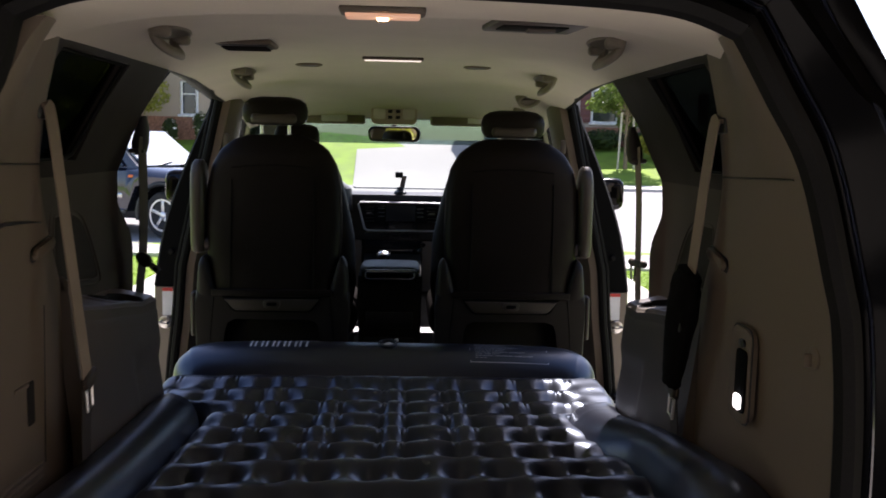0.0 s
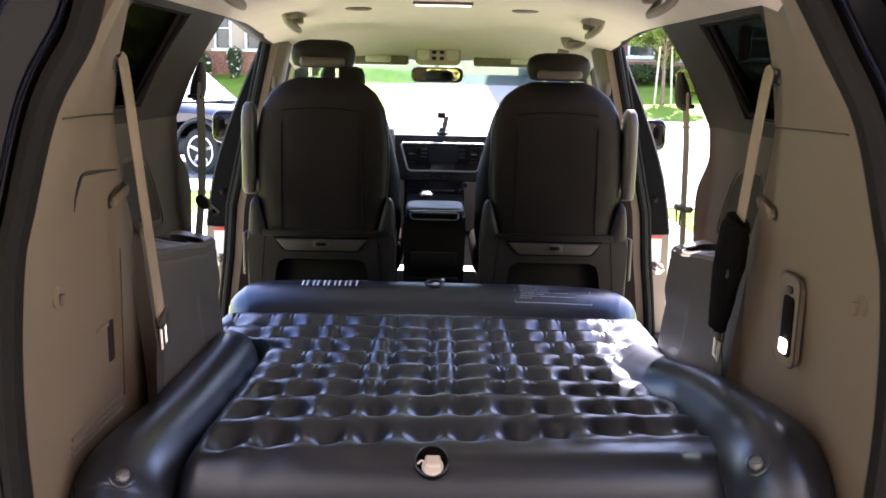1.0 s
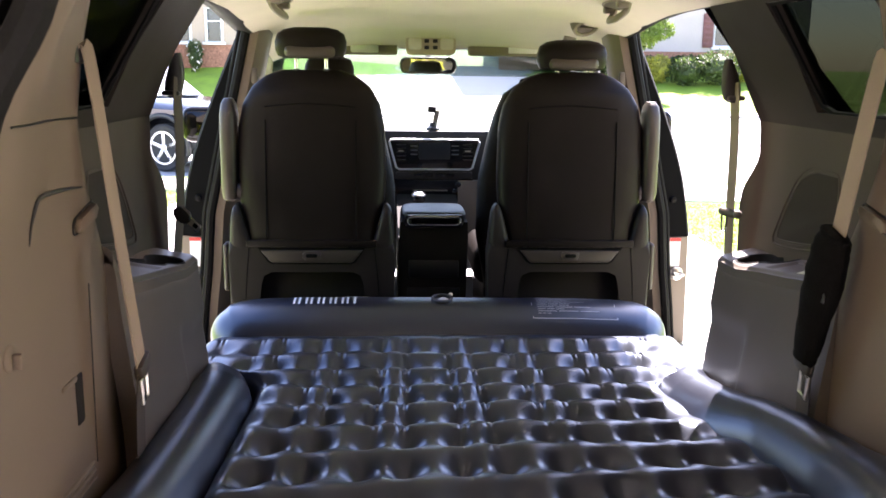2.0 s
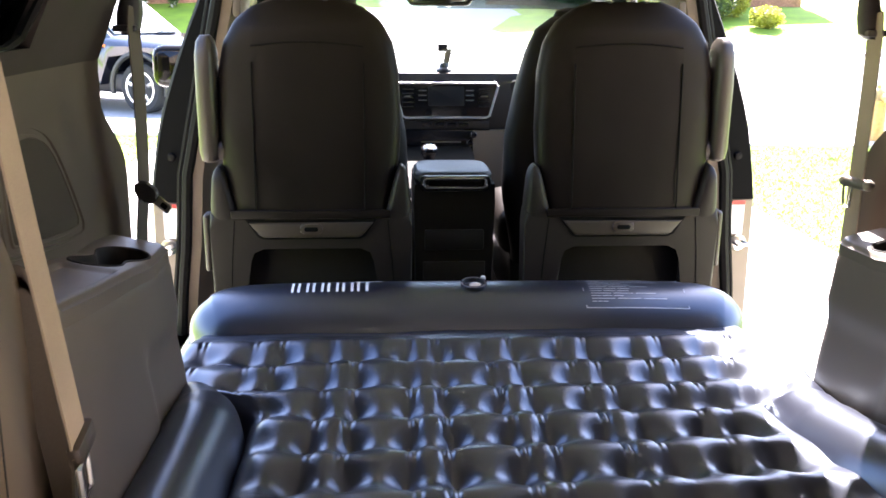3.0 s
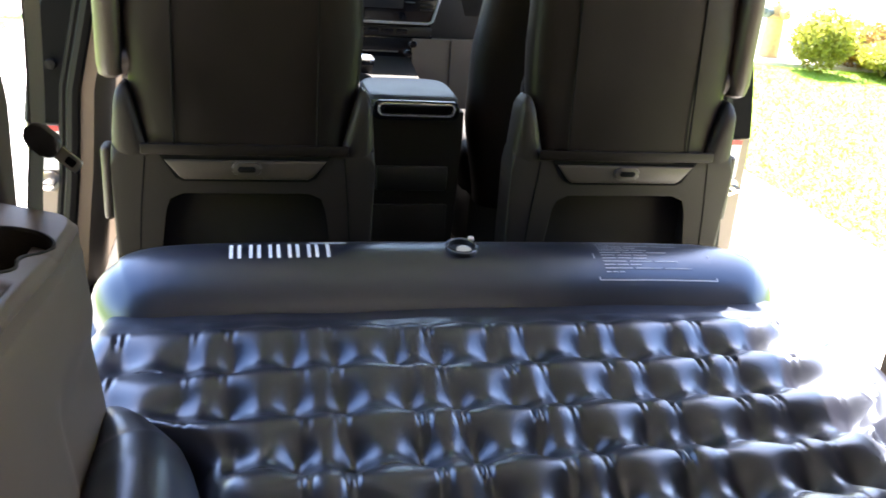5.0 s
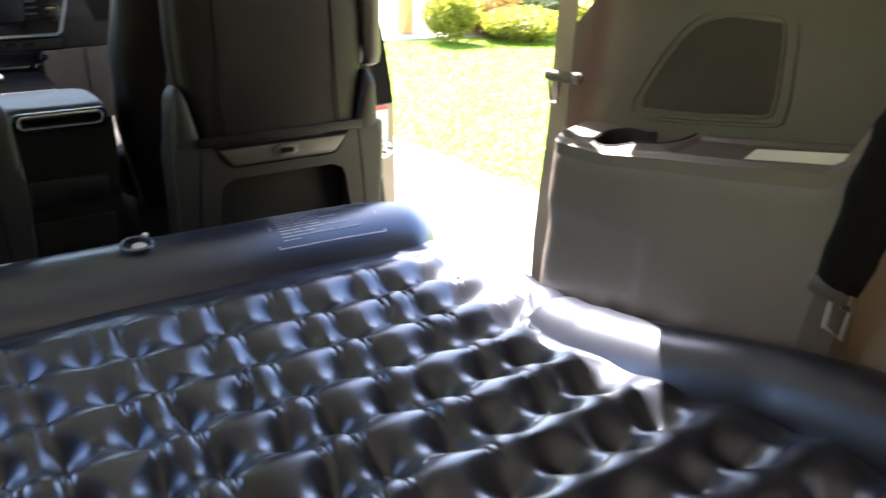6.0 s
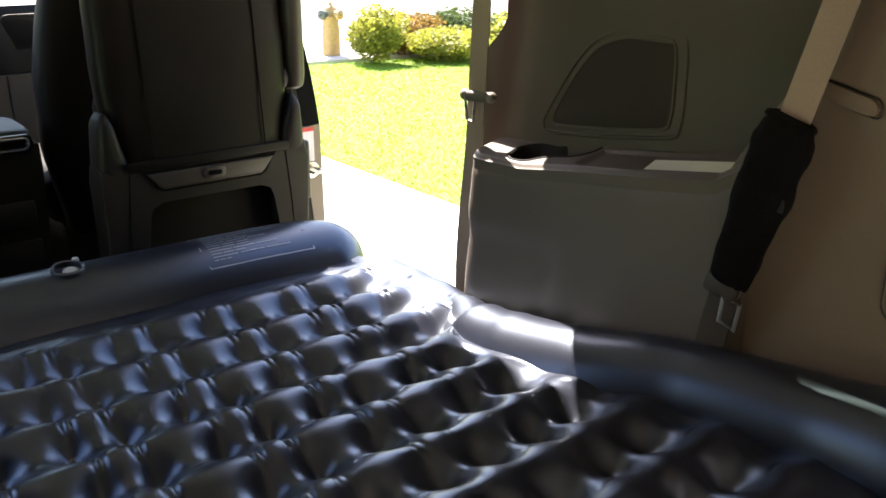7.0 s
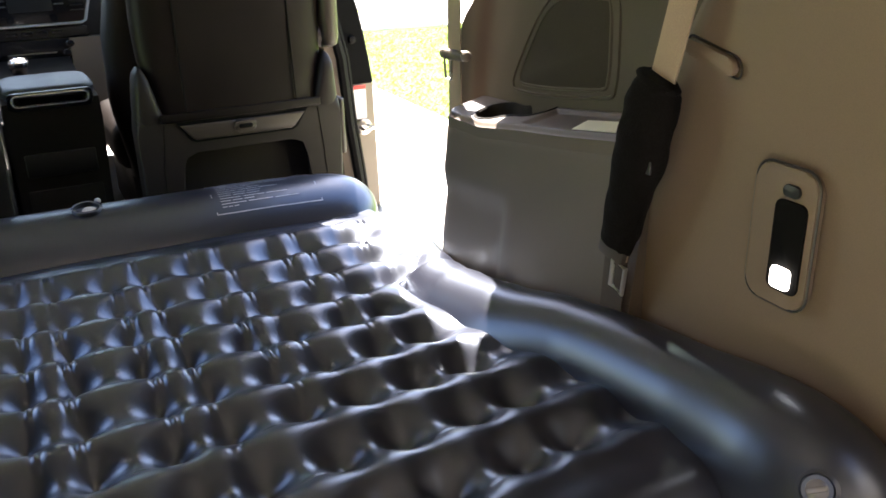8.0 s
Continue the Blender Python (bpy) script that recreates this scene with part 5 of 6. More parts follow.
vl = thing("ceiling_vent", (-0.328, 2.06, 1.55), "dark slotted air vent in the headliner", "ceiling vent")
zt = ceil_z(-0.328, 2.06)
part("rim", box((-0.328, 2.06, zt - 0.002), (0.128, 0.115, 0.012), 0.005), TRIM, vl)
part("opening", box((-0.328, 2.06, zt - 0.007), (0.108, 0.09, 0.006), 0.002), BLACK_PLASTIC, vl)
for k in range(4):
    part("slat", box((-0.328, 2.03 + 0.02 * k, zt - 0.011), (0.10, 0.003, 0.008), 0.001, turn=pose(0, 0, 0, 30, 0, 0)), TRIM_DARK, vl)
br = thing("belt_cover", (0.262, 1.64, 1.545), "taupe moulded belt outlet cover in the headliner", "belt cover")
zt = ceil_z(0.262, 1.64)
part("plate", box((0.262, 1.64, zt - 0.002), (0.17, 0.13, 0.012), 0.005, turn=pose(0, 0, 0, 0, 0, 8)), TRIM_GREY, br)
part("slot", box((0.255, 1.63, zt - 0.008), (0.12, 0.06, 0.006), 0.002, turn=pose(0, 0, 0, 0, 0, 8)), TRIM_DARK, br)
part("tongue", box((0.27, 1.625, zt - 0.013), (0.05, 0.03, 0.008), 0.003), TRIM_GREY, br)
rv = thing("ceiling_vent", (0.468, 3.19, 1.497), "round dark air vent in a beige ring in the headliner", "ceiling vent")
vm = pose(0.468, 3.19, 1.503, -34, 0, 12)
ring = part("ring", lathe([(0.030, -0.004), (0.031, -0.015), (0.036, -0.019), (0.042, -0.016), (0.046, -0.002), (0.047, 0.020)], vm, 28), HANDLE, rv)
part("nozzle", lathe([(0.030, 0.004), (0.029, -0.010), (0.020, -0.006), (0.0, -0.004)], vm, 24), TRIM_GREY, rv)
m = box((0, 0, 0), (0.044, 0.009, 0.007), 0.003)
bmesh.ops.transform(m, matrix=vm @ pose(0, 0, -0.012), verts=m.verts)
part("flap", m, TRIM_GREY, rv)


hk = thing("coat_hook", (0.462, 3.487, 1.47), "small beige folding coat hook on the headliner", "coat hook")
hm = pose(0.468, 3.487, 1.464, -40, 0, 10)
m = box((0, 0, -0.008), (0.046, 0.066, 0.022), 0.010, 3)
bmesh.ops.transform(m, matrix=hm, verts=m.verts)
plate = part("hook_plate", m, HANDLE, hk)
m = box((0.002, 0.006, -0.019), (0.024, 0.036, 0.006), 0.0025, 2)
bmesh.ops.transform(m, matrix=hm, verts=m.verts)
part("hook_slot", m, DEEP_BLACK, plate)
part("hook_arm", tube([hm @ Vector(p) for p in ((-0.012, -0.026, -0.018), (-0.013, -0.008, -0.026), (-0.010, 0.014, -0.027), (0.002, 0.020, -0.025))], 0.004, 8), HANDLE, plate)


# ---- seat belts ----
def rear_belt(s, cover):
    b = thing("seat_belt", (s * 0.56, 1.55, 1.38), "beige rear seat belt with black fleece cover and metal tongue" if cover else "beige rear seat belt with metal tongue hanging along the side trim", "seat belt", "seat belts")
    top = Vector((0.562, 1.535, 1.372)) if s > 0 else Vector((-0.566, 1.548, 1.372))
    tip = Vector((0.556, 1.662, 0.870)) if s > 0 else Vector((-0.535, 1.600, 0.895))
    part("slot", box(Vector((s * (panel_x(s, top.y, top.z) + 0.005), top.y - 0.008, top.z + 0.006)), (0.02, 0.05, 0.03), 0.006), BLACK_PLASTIC, b, "black belt slot")
    part("webbing", strap(smooth_path([Vector((s * panel_x(s, top.y, top.z), top.y - 0.004, top.z + 0.004)), top, top.lerp(tip, 0.5), tip], 6), (-0.02 * s, 1, 0.15), 0.041, 0.0025), WEBBING, b, "beige woven webbing")
    part("lower_webbing", strap(smooth_path([tip, tip + Vector((s * 0.012, 0.02, -0.07)), tip + Vector((s * 0.02, 0.035, -0.16))], 5), (-0.02 * s, 1, 0.15), 0.044, 0.0025), WEBBING_SHADED, b)
    tongue = part("tongue_body", box(tip + Vector((0, 0.006, 0.004)), (0.016, 0.054, 0.028), 0.006, turn=pose(0, 0, 0, 14, 0, 0)), SEAT_PLASTIC, b)
    ty, tz = tip.y - 0.014, tip.z - 0.02
    part("tongue", tube([(tip.x - s * 0.006, ty + a, tz + c) for a, c in ((-0.013, 0.010), (0.013, 0.014), (0.016, -0.022), (-0.008, -0.028))], 0.0035, 6, loop=True), STEEL, tongue, "bare steel tongue")
    if cover:
        path = smooth_path([top.lerp(tip, 0.51), top.lerp(tip, 0.55), top.lerp(tip, 0.65), top.lerp(tip, 0.8), top.lerp(tip, 0.96)], 8)
        rings = []
        for i, p in enumerate(path):
            t = i / (len(path) - 1)
            w = 0.029 + 0.009 * math.sin(math.pi * min(t * 1.1, 1)) + 0.002 * math.sin(t * 23)
            d = 0.016 + 0.012 * math.sin(math.pi * t)
            rings.append([p + Vector((-s * 0.006 + d * math.cos(a), w * math.sin(a), 0.008 * math.sin(a))) + 0.0035 * Vector((noise.noise((i * 0.35, a * 2, 1)), noise.noise((i * 0.35, a * 2, 5)), noise.noise((i * 0.35, a * 2, 9)))) for a in [2 * math.pi * k / 22 for k in range(22)]])
        part("fleece_cover", loft(rings), FLEECE, b, "black fleece belt cover")
        part("cover_tag", box(top.lerp(tip, 0.72) + Vector((-s * 0.018, -0.034, 0.0)), (0.004, 0.010, 0.018), 0.002), BLACK_PLASTIC, b, "small grey woven tag")


rear_belt(-1, False)
rear_belt(1, True)


def mid_belt(s):
    b = thing("seat_belt", (s * 0.64, 2.28, 1.35), "beige middle-row seat belt hanging in the open door" if s > 0 else "middle-row seat belt hanging in the open door, its shade put into a darker colour", "seat belt", "seat belts")
    part("guide", loft([super_ring(s * ((0.616 if s > 0 else 0.626) - 0.16 * (z - 1.31)), 2.255, z, w, 0.015, 2.6, 20) for z, w in ((1.292, 0.008), (1.300, 0.019), (1.325, 0.021), (1.355, 0.017), (1.388, 0.006))]), SEAT_PLASTIC if s > 0 else BLACK_PLASTIC, b, "plastic belt guide")
    part("guide_ring", box((s * (0.622 if s > 0 else 0.630), 2.243, 1.302), (0.040, 0.016, 0.012), 0.005), TRIM_GREY if s > 0 else BLACK_PLASTIC, b)
    pts = [(s * 0.618, 2.246, 1.335), (s * 0.620, 2.243, 1.302), (s * 0.633, 2.262, 1.20), (s * 0.643, 2.282, 1.045), (s * 0.652, 2.298, 0.935), (s * 0.676, 2.350, 0.70), (s * 0.68, 2.355, 0.50)]
    if s < 0:
        pts = [(x + 0.004, y, z) for x, y, z in pts[:2]] + [(x + 0.012, y, z) for x, y, z in pts[2:4]] + [(x + 0.006, y, z) for x, y, z in pts[4:]]
    part("webbing", strap(smooth_path(pts, 6), (-0.03, 1, 0) if s > 0 else (0.15, 1, 0), 0.045, 0.0025), WEBBING if s > 0 else WEBBING_SHADED, b, "woven webbing")
    if s > 0:
        run = Matrix.Translation((0.641, 2.276, 1.036)) @ Matrix.Rotation(radians(15), 4, "Z")
        m = box((0, 0, 0), (0.018, 0.058, 0.020), 0.008, 3)
        bmesh.ops.transform(m, matrix=run, verts=m.verts)
        t = part("tongue_body", m, TRIM_GREY, b, "taupe tongue grip with pale ends")
        for o in (-1, 1):
            m = bmesh.new()
            bmesh.ops.create_uvsphere(m, u_segments=14, v_segments=8, radius=0.0105)
            bmesh.ops.transform(m, matrix=run @ Matrix.Translation((0, o * 0.029, 0.001)), verts=m.verts)
            part("grip_end", m, HANDLE, t)
        part("tongue", tube([run @ Vector((-0.004, a, c)) for a, c in ((0.004, -0.006), (0.026, -0.006), (0.022, -0.044), (0.008, -0.046))], 0.0032, 6, loop=True), STEEL, t, "bare steel tongue")
    else:
        run = Matrix.Translation((-0.622, 2.262, 1.030)) @ Matrix.Rotation(radians(-12), 4, "Z") @ Matrix.Rotation(radians(38), 4, "Y")
        m = prism([(a, -0.007, c) for a, c in rounded(0.044, 0.030, 0.013)], (0, 0.012, 0), 0.004, seg=3)
        bmesh.ops.transform(m, matrix=run, verts=m.verts)
        t = part("tongue_body", m, BLACK_PLASTIC, b, "black rounded tongue grip")
        m = prism([(a + 0.033, -0.0015, c) for a, c in rounded(0.034, 0.017, 0.003)], (0, 0.003, 0), 0.0008)
        bmesh.ops.transform(m, matrix=run, verts=m.verts)
        part("tongue", m, STEEL, t, "bare steel tongue")
        m = prism([(a + 0.038, -0.0025, c) for a, c in rounded(0.012, 0.009, 0.002)], (0, 0.001, 0))
        bmesh.ops.transform(m, matrix=run, verts=m.verts)
        part("tongue_slot", m, DEEP_BLACK, t)


mid_belt(-1)
mid_belt(1)

note = tagged(new("paper_note", mesh_of("paper_note", prism([(0.622, 1.868, 0.9845), (0.656, 1.874, 0.9925), (0.658, 1.728, 1.018), (0.620, 1.720, 1.009)], (0, 0, 0.002)), PAPER)), "pale cream paper note lying on the storage ledge", "paper")


# ---- outdoors ----
# unseen garage shape behind the driveway, added to hold back rear sky light
garage = thing("garage", (0, -3.7, 0), "unseen grey garage shape with a tan front, added behind the van to block rear light", "garage", kind="structure")
part("back_wall", box((0, -6.6, 1.25), (6.4, 0.2, 2.5)), BLOCKER, garage)
for gx in (-3.1, 3.1):
    part("side_wall", box((gx, -3.6, 1.25), (0.2, 5.9, 2.5)), BLOCKER, garage)
    part("front_pier", box((gx * 1.52, -0.52, 1.5), (3.6, 0.25, 3.0)), STUCCO, garage)
part("blocker_ceiling", box((0, -3.6, 2.56), (6.4, 6.1, 0.1)), BLOCKER, garage)
part("lintel", box((0, -0.52, 2.55), (6.4, 0.25, 0.9)), STUCCO, garage)
STREET_DIR = Vector((0.9917, -0.1289, 0)).normalized()
STREET_N = Vector((0.1289, 0.9917, 0)).normalized()
EDGE = Vector((-2.6, 10.15, 0))
def land_z(x, y):
    d = (Vector((x, y, 0)) - EDGE).dot(STREET_N)
    return -0.30 * step(-0.3, 4.0, d) + (1.60 + 0.57 * step(4, -8, x)) * step(23.2, 34, d)
xs = [-3000, -300, -90, -50, -30] + [-24 + 2 * k for k in range(25)] + [30, 50, 90, 300, 3000]
ys = [-3000, -300, -60, -20, -8] + [-4 + 1.5 * k for k in range(40)] + [70, 120, 300, 3000]
bm = bmesh.new()
gv = [[bm.verts.new((x, y, land_z(x, y))) for y in ys] for x in xs]
for i in range(len(xs) - 1):
    for j in range(len(ys) - 1):
        bm.faces.new((gv[i][j], gv[i + 1][j], gv[i + 1][j + 1], gv[i][j + 1]))
solid("ground", bm, GRASS, "sunlit green lawn around the driveway", "lawn")
def strip(d0, d1, a0, a1, lift, nd=10, na=30):
    """A band along the street: d is the distance across it, a along it."""
    bm = bmesh.new()
    g = []
    for i in range(na + 1):
        row = []
        for j in range(nd + 1):
            p = EDGE + STREET_DIR * (a0 + (a1 - a0) * i / na) + STREET_N * (d0 + (d1 - d0) * j / nd)
            row.append(bm.verts.new((p.x, p.y, land_z(p.x, p.y) + lift)))
        g.append(row)
    for i in range(na):
        for j in range(nd):
            bm.faces.new((g[i][j], g[i + 1][j], g[i + 1][j + 1], g[i][j + 1]))
    return bm
solid("road", strip(0.45, 22.6, -80, 80, 0.012, 26, 60), ASPHALT, "wide pale sunlit street", "street")
solid("road", sheet(8, 30, lambda u, v: (-1.6 + 8.0 * u - 2.0 * v, 30.5 + 170 * v ** 2, land_z(1.0, 30.5 + 170 * v ** 2) + 0.06), (0, 0, -0.05)), ASPHALT, "pale sunlit side street running straight ahead", "street")
for d, a0, a1 in ((0.15, -80, 80), (22.8, -80, -4.4), (22.8, 4.2, 80)):
    p0, p1 = EDGE + STREET_DIR * a0 + STREET_N * d, EDGE + STREET_DIR * a1 + STREET_N * d
    rings = []
    for k in range(41):
        p = p0.lerp(p1, k / 40)
        z = land_z(p.x, p.y)
        rise = 0.03 if d < 1 else 0.12
        rings.append([(p.x - STREET_N.x * 0.18, p.y - STREET_N.y * 0.18, z - 0.1), (p.x - STREET_N.x * 0.18, p.y - STREET_N.y * 0.18, z + rise), (p.x + STREET_N.x * 0.18, p.y + STREET_N.y * 0.18, z + rise), (p.x + STREET_N.x * 0.18, p.y + STREET_N.y * 0.18, z - 0.1)])
    solid("kerb", loft(rings), CONCRETE, "pale concrete kerb along the street", "kerb")
for a0, a1 in ((-80, -4.4), (4.2, 80)):
    solid("pavement", strip(23.0, 24.4, a0, a1, 0.10, 3, 60), CONCRETE, "pale concrete pavement across the street", "pavement")
# driveway under the van
bm = bmesh.new()
dv = []
for i in range(11):
    row = []
    for j in range(31):
        x = -2.35 + 4.65 * i / 10
        end = 10.15 - (x + 2.6) * 0.130 + 0.2
        y = -12 + (end + 12) * j / 30
        row.append(bm.verts.new((x, y, land_z(x, y) + 0.02)))
    dv.append(row)
for i in range(10):
    for j in range(30):
        bm.faces.new((dv[i][j], dv[i + 1][j], dv[i + 1][j + 1], dv[i][j + 1]))
solid("driveway", bm, CONCRETE, "pale sunlit concrete driveway under the van", "driveway")


def blades(x0, x1, y0, y1, n, seed):
    """Grass blades as thin triangles on the lawn."""
    r = np.random.default_rng(seed)
    px, py = r.uniform(x0, x1, n), r.uniform(y0, y1, n)
    pts, faces = [], []
    for k in range(n):
        x, y = px[k], py[k]
        if (Vector((x, y, 0)) - EDGE).dot(STREET_N) > -0.15:
            continue
        z = land_z(x, y)
        a, h = r.uniform(0, 6.283), r.uniform(0.010, 0.026)
        w = 0.0045
        i = len(pts)
        lx, ly = r.normal(0, 0.025), r.normal(0, 0.025)
        pts += [(x - w * math.cos(a), y - w * math.sin(a), z), (x + w * math.cos(a), y + w * math.sin(a), z), (x + lx, y + ly, z + h)]
        faces.append((i, i + 1, i + 2))
    me = bpy.data.meshes.new("grass")
    me.from_pydata(pts, [], faces)
    me.materials.append(BLADE)
    return tagged(new("grass", me), "short sunlit yellow-green lawn grass", "grass", kind="stuff")


blades(2.32, 9.5, 2.5, 9.6, 110000, 3)
blades(-7.5, -2.37, 5.0, 11.0, 40000, 4)


def leaf_cloud(centres, n, size, seed, bm=None):
    """Many small bent leaves filling lumpy clumps; centres: (x, y, z, rx, ry, rz)."""
    r = np.random.default_rng(seed)
    pts, faces = [], []
    vol = np.array([c[3] * c[4] * c[5] for c in centres])
    pick = r.choice(len(centres), n, p=vol / vol.sum())
    for k in range(n):
        c = centres[pick[k]]
        d = r.normal(size=3)
        d /= np.linalg.norm(d)
        rad = r.uniform(0.55, 1.06) ** 0.7
        p = np.array(c[:3]) + d * np.array(c[3:]) * rad
        u = r.normal(size=3)
        u /= np.linalg.norm(u)
        v = np.cross(u, r.normal(size=3))
        v /= np.linalg.norm(v)
        s = size * r.uniform(0.6, 1.3)
        i = len(pts)
        pts += [tuple(p - u * s), tuple(p + v * s * 0.45), tuple(p + u * s), tuple(p - v * s * 0.45)]
        faces.append((i, i + 1, i + 2, i + 3))
    me = bpy.data.meshes.new("leaves")
    me.from_pydata(pts, [], faces)
    return me


def shrub(x, y, w, h, mat, seed, label, n=2600, size=0.045, name="shrub", base=None, flowers=0):
    z = land_z(x, y) if base is None else base
    sh = thing(name, (x, y, z), label, "shrub", "shrubs")
    r = random.Random(seed)
    cs = [(x, y, z + h * 0.5, w * 0.42, w * 0.40, h * 0.5)]
    for k in range(7):
        a = r.uniform(0, 6.28)
        q = w * r.uniform(0.2, 0.34)
        cs.append((x + q * math.cos(a), y + q * math.sin(a), z + h * r.uniform(0.35, 0.72), w * 0.24, w * 0.24, h * 0.28))
    me = leaf_cloud(cs, n, size, seed)
    me.materials.append(mat)
    lv = new("foliage", me)
    lv.parent = sh
    lv.matrix_parent_inverse = Matrix.Translation(-sh.location)
    core = bmesh.new()
    bmesh.ops.create_icosphere(core, subdivisions=3, radius=1)
    for v in core.verts:
        f = 0.78 + 0.22 * noise.noise(v.co * 2.5 + Vector((seed, 0, 0)))
        v.co = Vector((x + v.co.x * w * 0.42 * f, y + v.co.y * w * 0.42 * f, z + h * 0.47 + v.co.z * h * 0.45 * f))
    part("inner_foliage", core, mat, sh)
    if flowers:
        fm = leaf_cloud(cs, flowers, 0.10, seed + 50)
        fm.materials.append(FLOWER)
        fo = new("blossoms", fm)
        fo.parent = sh
        fo.matrix_parent_inverse = Matrix.Translation(-sh.location)
    return sh


def tree(x, y, trunk_h, crown, label, mat, seed, n=5200, size=0.10, r0=0.10, stakes=False, clumps=12, base=None):
    z = land_z(x, y) if base is None else base
    t = thing("tree", (x, y, z), label, "tree", "trees")
    r = random.Random(seed)
    pts = smooth_path([(x, y, z - 0.1), (x + r.uniform(-.05, .05), y, z + trunk_h * 0.5), (x + r.uniform(-.1, .1), y + r.uniform(-.1, .1), z + trunk_h), (x, y, z + trunk_h + crown * 0.7)], 5)
    part("trunk", tube(pts, [r0 * (1 - 0.75 * k / (len(pts) - 1)) for k in range(len(pts))], 10), BARK, t)
    bm = bmesh.new()
    cs = []
    for k in range(clumps):
        a, q = r.uniform(0, 6.28), crown * r.uniform(0.25, 0.8)
        c = Vector((x + q * math.cos(a), y + q * math.sin(a), z + trunk_h + crown * r.uniform(-0.15, 1.0)))
        cs.append((*c, crown * r.uniform(0.28, 0.42), crown * r.uniform(0.28, 0.42), crown * r.uniform(0.22, 0.34)))
        st = Vector((x, y, z + trunk_h * r.uniform(0.8, 1.0)))
        tube(smooth_path([st, st.lerp(c, 0.5) + Vector((0, 0, 0.1)), c], 4), [r0 * 0.4 * (1 - 0.8 * j / 8) for j in range(9)], 6, bm)
    part("limbs", bm, BARK, t)
    me = leaf_cloud(cs, n, size, seed)
    me.materials.append(mat)
    lv = new("crown", me)
    lv.parent = t
    lv.matrix_parent_inverse = Matrix.Translation(-t.location)
    if stakes:
        for o in (-0.35, 0.35):
            part("stake", tube([(x + o, y - 0.1, z - 0.1), (x + o * 0.7, y - 0.1, z + trunk_h * 1.05)], 0.045, 8), STAKE, t, "pale wooden support stake")
    return t


tree(-5.6, -0.6, 1.2, 1.5, "yellow-green garden tree beside the driveway behind the van", LEAF_YELLOW, 77, n=5000, size=0.08)
# across the street, seen through the open doors
tree(9.3, 37.0, 2.2, 1.6, "young leafy tree held by two pale stakes on the far lawn", LEAF_FRESH, 11, stakes=True)
tree(-13.0, 39.5, 1.6, 2.6, "yellow-green tree beside a stucco house", LEAF_YELLOW, 12, n=6000)
for k, (x, y, w, h) in enumerate(((7.6, 40.6, 1.9, 0.85), (9.2, 40.8, 2.0, 0.95), (11.0, 40.7, 2.1, 0.85), (12.9, 40.6, 2.0, 0.9))):
    shrub(x, y, w, h, LEAF, 20 + k, "clipped dark green hedge shrub below a house window", 1500, 0.08)
shrub(-12.6, 40.5, 1.6, 1.3, LEAF, 31, "dark green shrub in front of the house wall", 1500, 0.07)
for k, (x, h, n) in enumerate(((-10.45, 1.2, 24), (-9.13, 1.45, 60))):
    shrub(x, 40.7, 0.72, h, LEAF, 35 + k, "tall narrow rose shrub with pale blossoms against the house wall", 1300, 0.06, flowers=n)


def house(x0, x1, y, wall_mat, windows, label, shutters, base=0.90):
    z0 = land_z((x0 + x1) / 2, y)
    h = thing("house", ((x0 + x1) / 2, y, z0), label, "house", "houses")
    # front wall built round its window openings
    zt = z0 + 5.2
    xs2 = sorted({x0, x1, *[w[0] for w in windows], *[w[1] for w in windows]})
    for a, b in zip(xs2, xs2[1:]):
        hole = [w for w in windows if w[0] < (a + b) / 2 < w[1]]
        for c, d in ([(z0, z0 + hole[0][2]), (z0 + hole[0][3], zt)] if hole else [(z0, zt)]):
            part("wall_panel", box(((a + b) / 2, y + 0.12, (c + d) / 2), (b - a, 0.24, d - c)), wall_mat, h)
    part("house_body", box(((x0 + x1) / 2, y + 4.3, (z0 + zt) / 2), (x1 - x0, 8.0, zt - z0), 0.02), wall_mat, h)
    part("plinth", box(((x0 + x1) / 2, y - 0.03, z0 + base / 2), (x1 - x0 + 0.1, 0.10, base), 0.02), BRICKRED, h, "brick-red base course")
    bm = prism([(x0 - 0.6, y - 0.7, zt), (x0 - 0.6, y + 8.9, zt), (x0 - 0.6, y + 4.1, zt + 2.4)], (x1 - x0 + 1.2, 0, 0))
    part("roof", bm, ROOFTILE, h, "brown tiled gable roof")
    for a, b, c, d in windows:
        w = part("window", tube([(a, y - 0.03, z0 + c), (b, y - 0.03, z0 + c), (b, y - 0.03, z0 + d), (a, y - 0.03, z0 + d)], 0.07, 4, loop=True), WHITEWOOD, h, "white window surround")
        part("pane", box(((a + b) / 2, y + 0.10, z0 + (c + d) / 2), (b - a, 0.02, d - c)), PANE, w, "dark window pane")
        part("glazing_bar", box(((a + b) / 2, y + 0.05, z0 + c + (d - c) * 0.62), (b - a, 0.05, 0.06)), WHITEWOOD, w)
        part("sill", box(((a + b) / 2, y - 0.10, z0 + c - 0.08), (b - a + 0.3, 0.2, 0.12), 0.02), WHITEWOOD, w)
        if shutters:
            for sx in (a - 0.32, b + 0.32):
                sh = part("shutter", box((sx, y - 0.04, z0 + (c + d) / 2), (0.48, 0.06, d - c + 0.1), 0.01), SHUTTER, h, "dark red-brown shutter")
                for k in range(6):
                    part("slat", box((sx, y - 0.08, z0 + c + (d - c) * (k + 0.5) / 6), (0.40, 0.03, 0.14), 0.01), SHUTTER, sh)


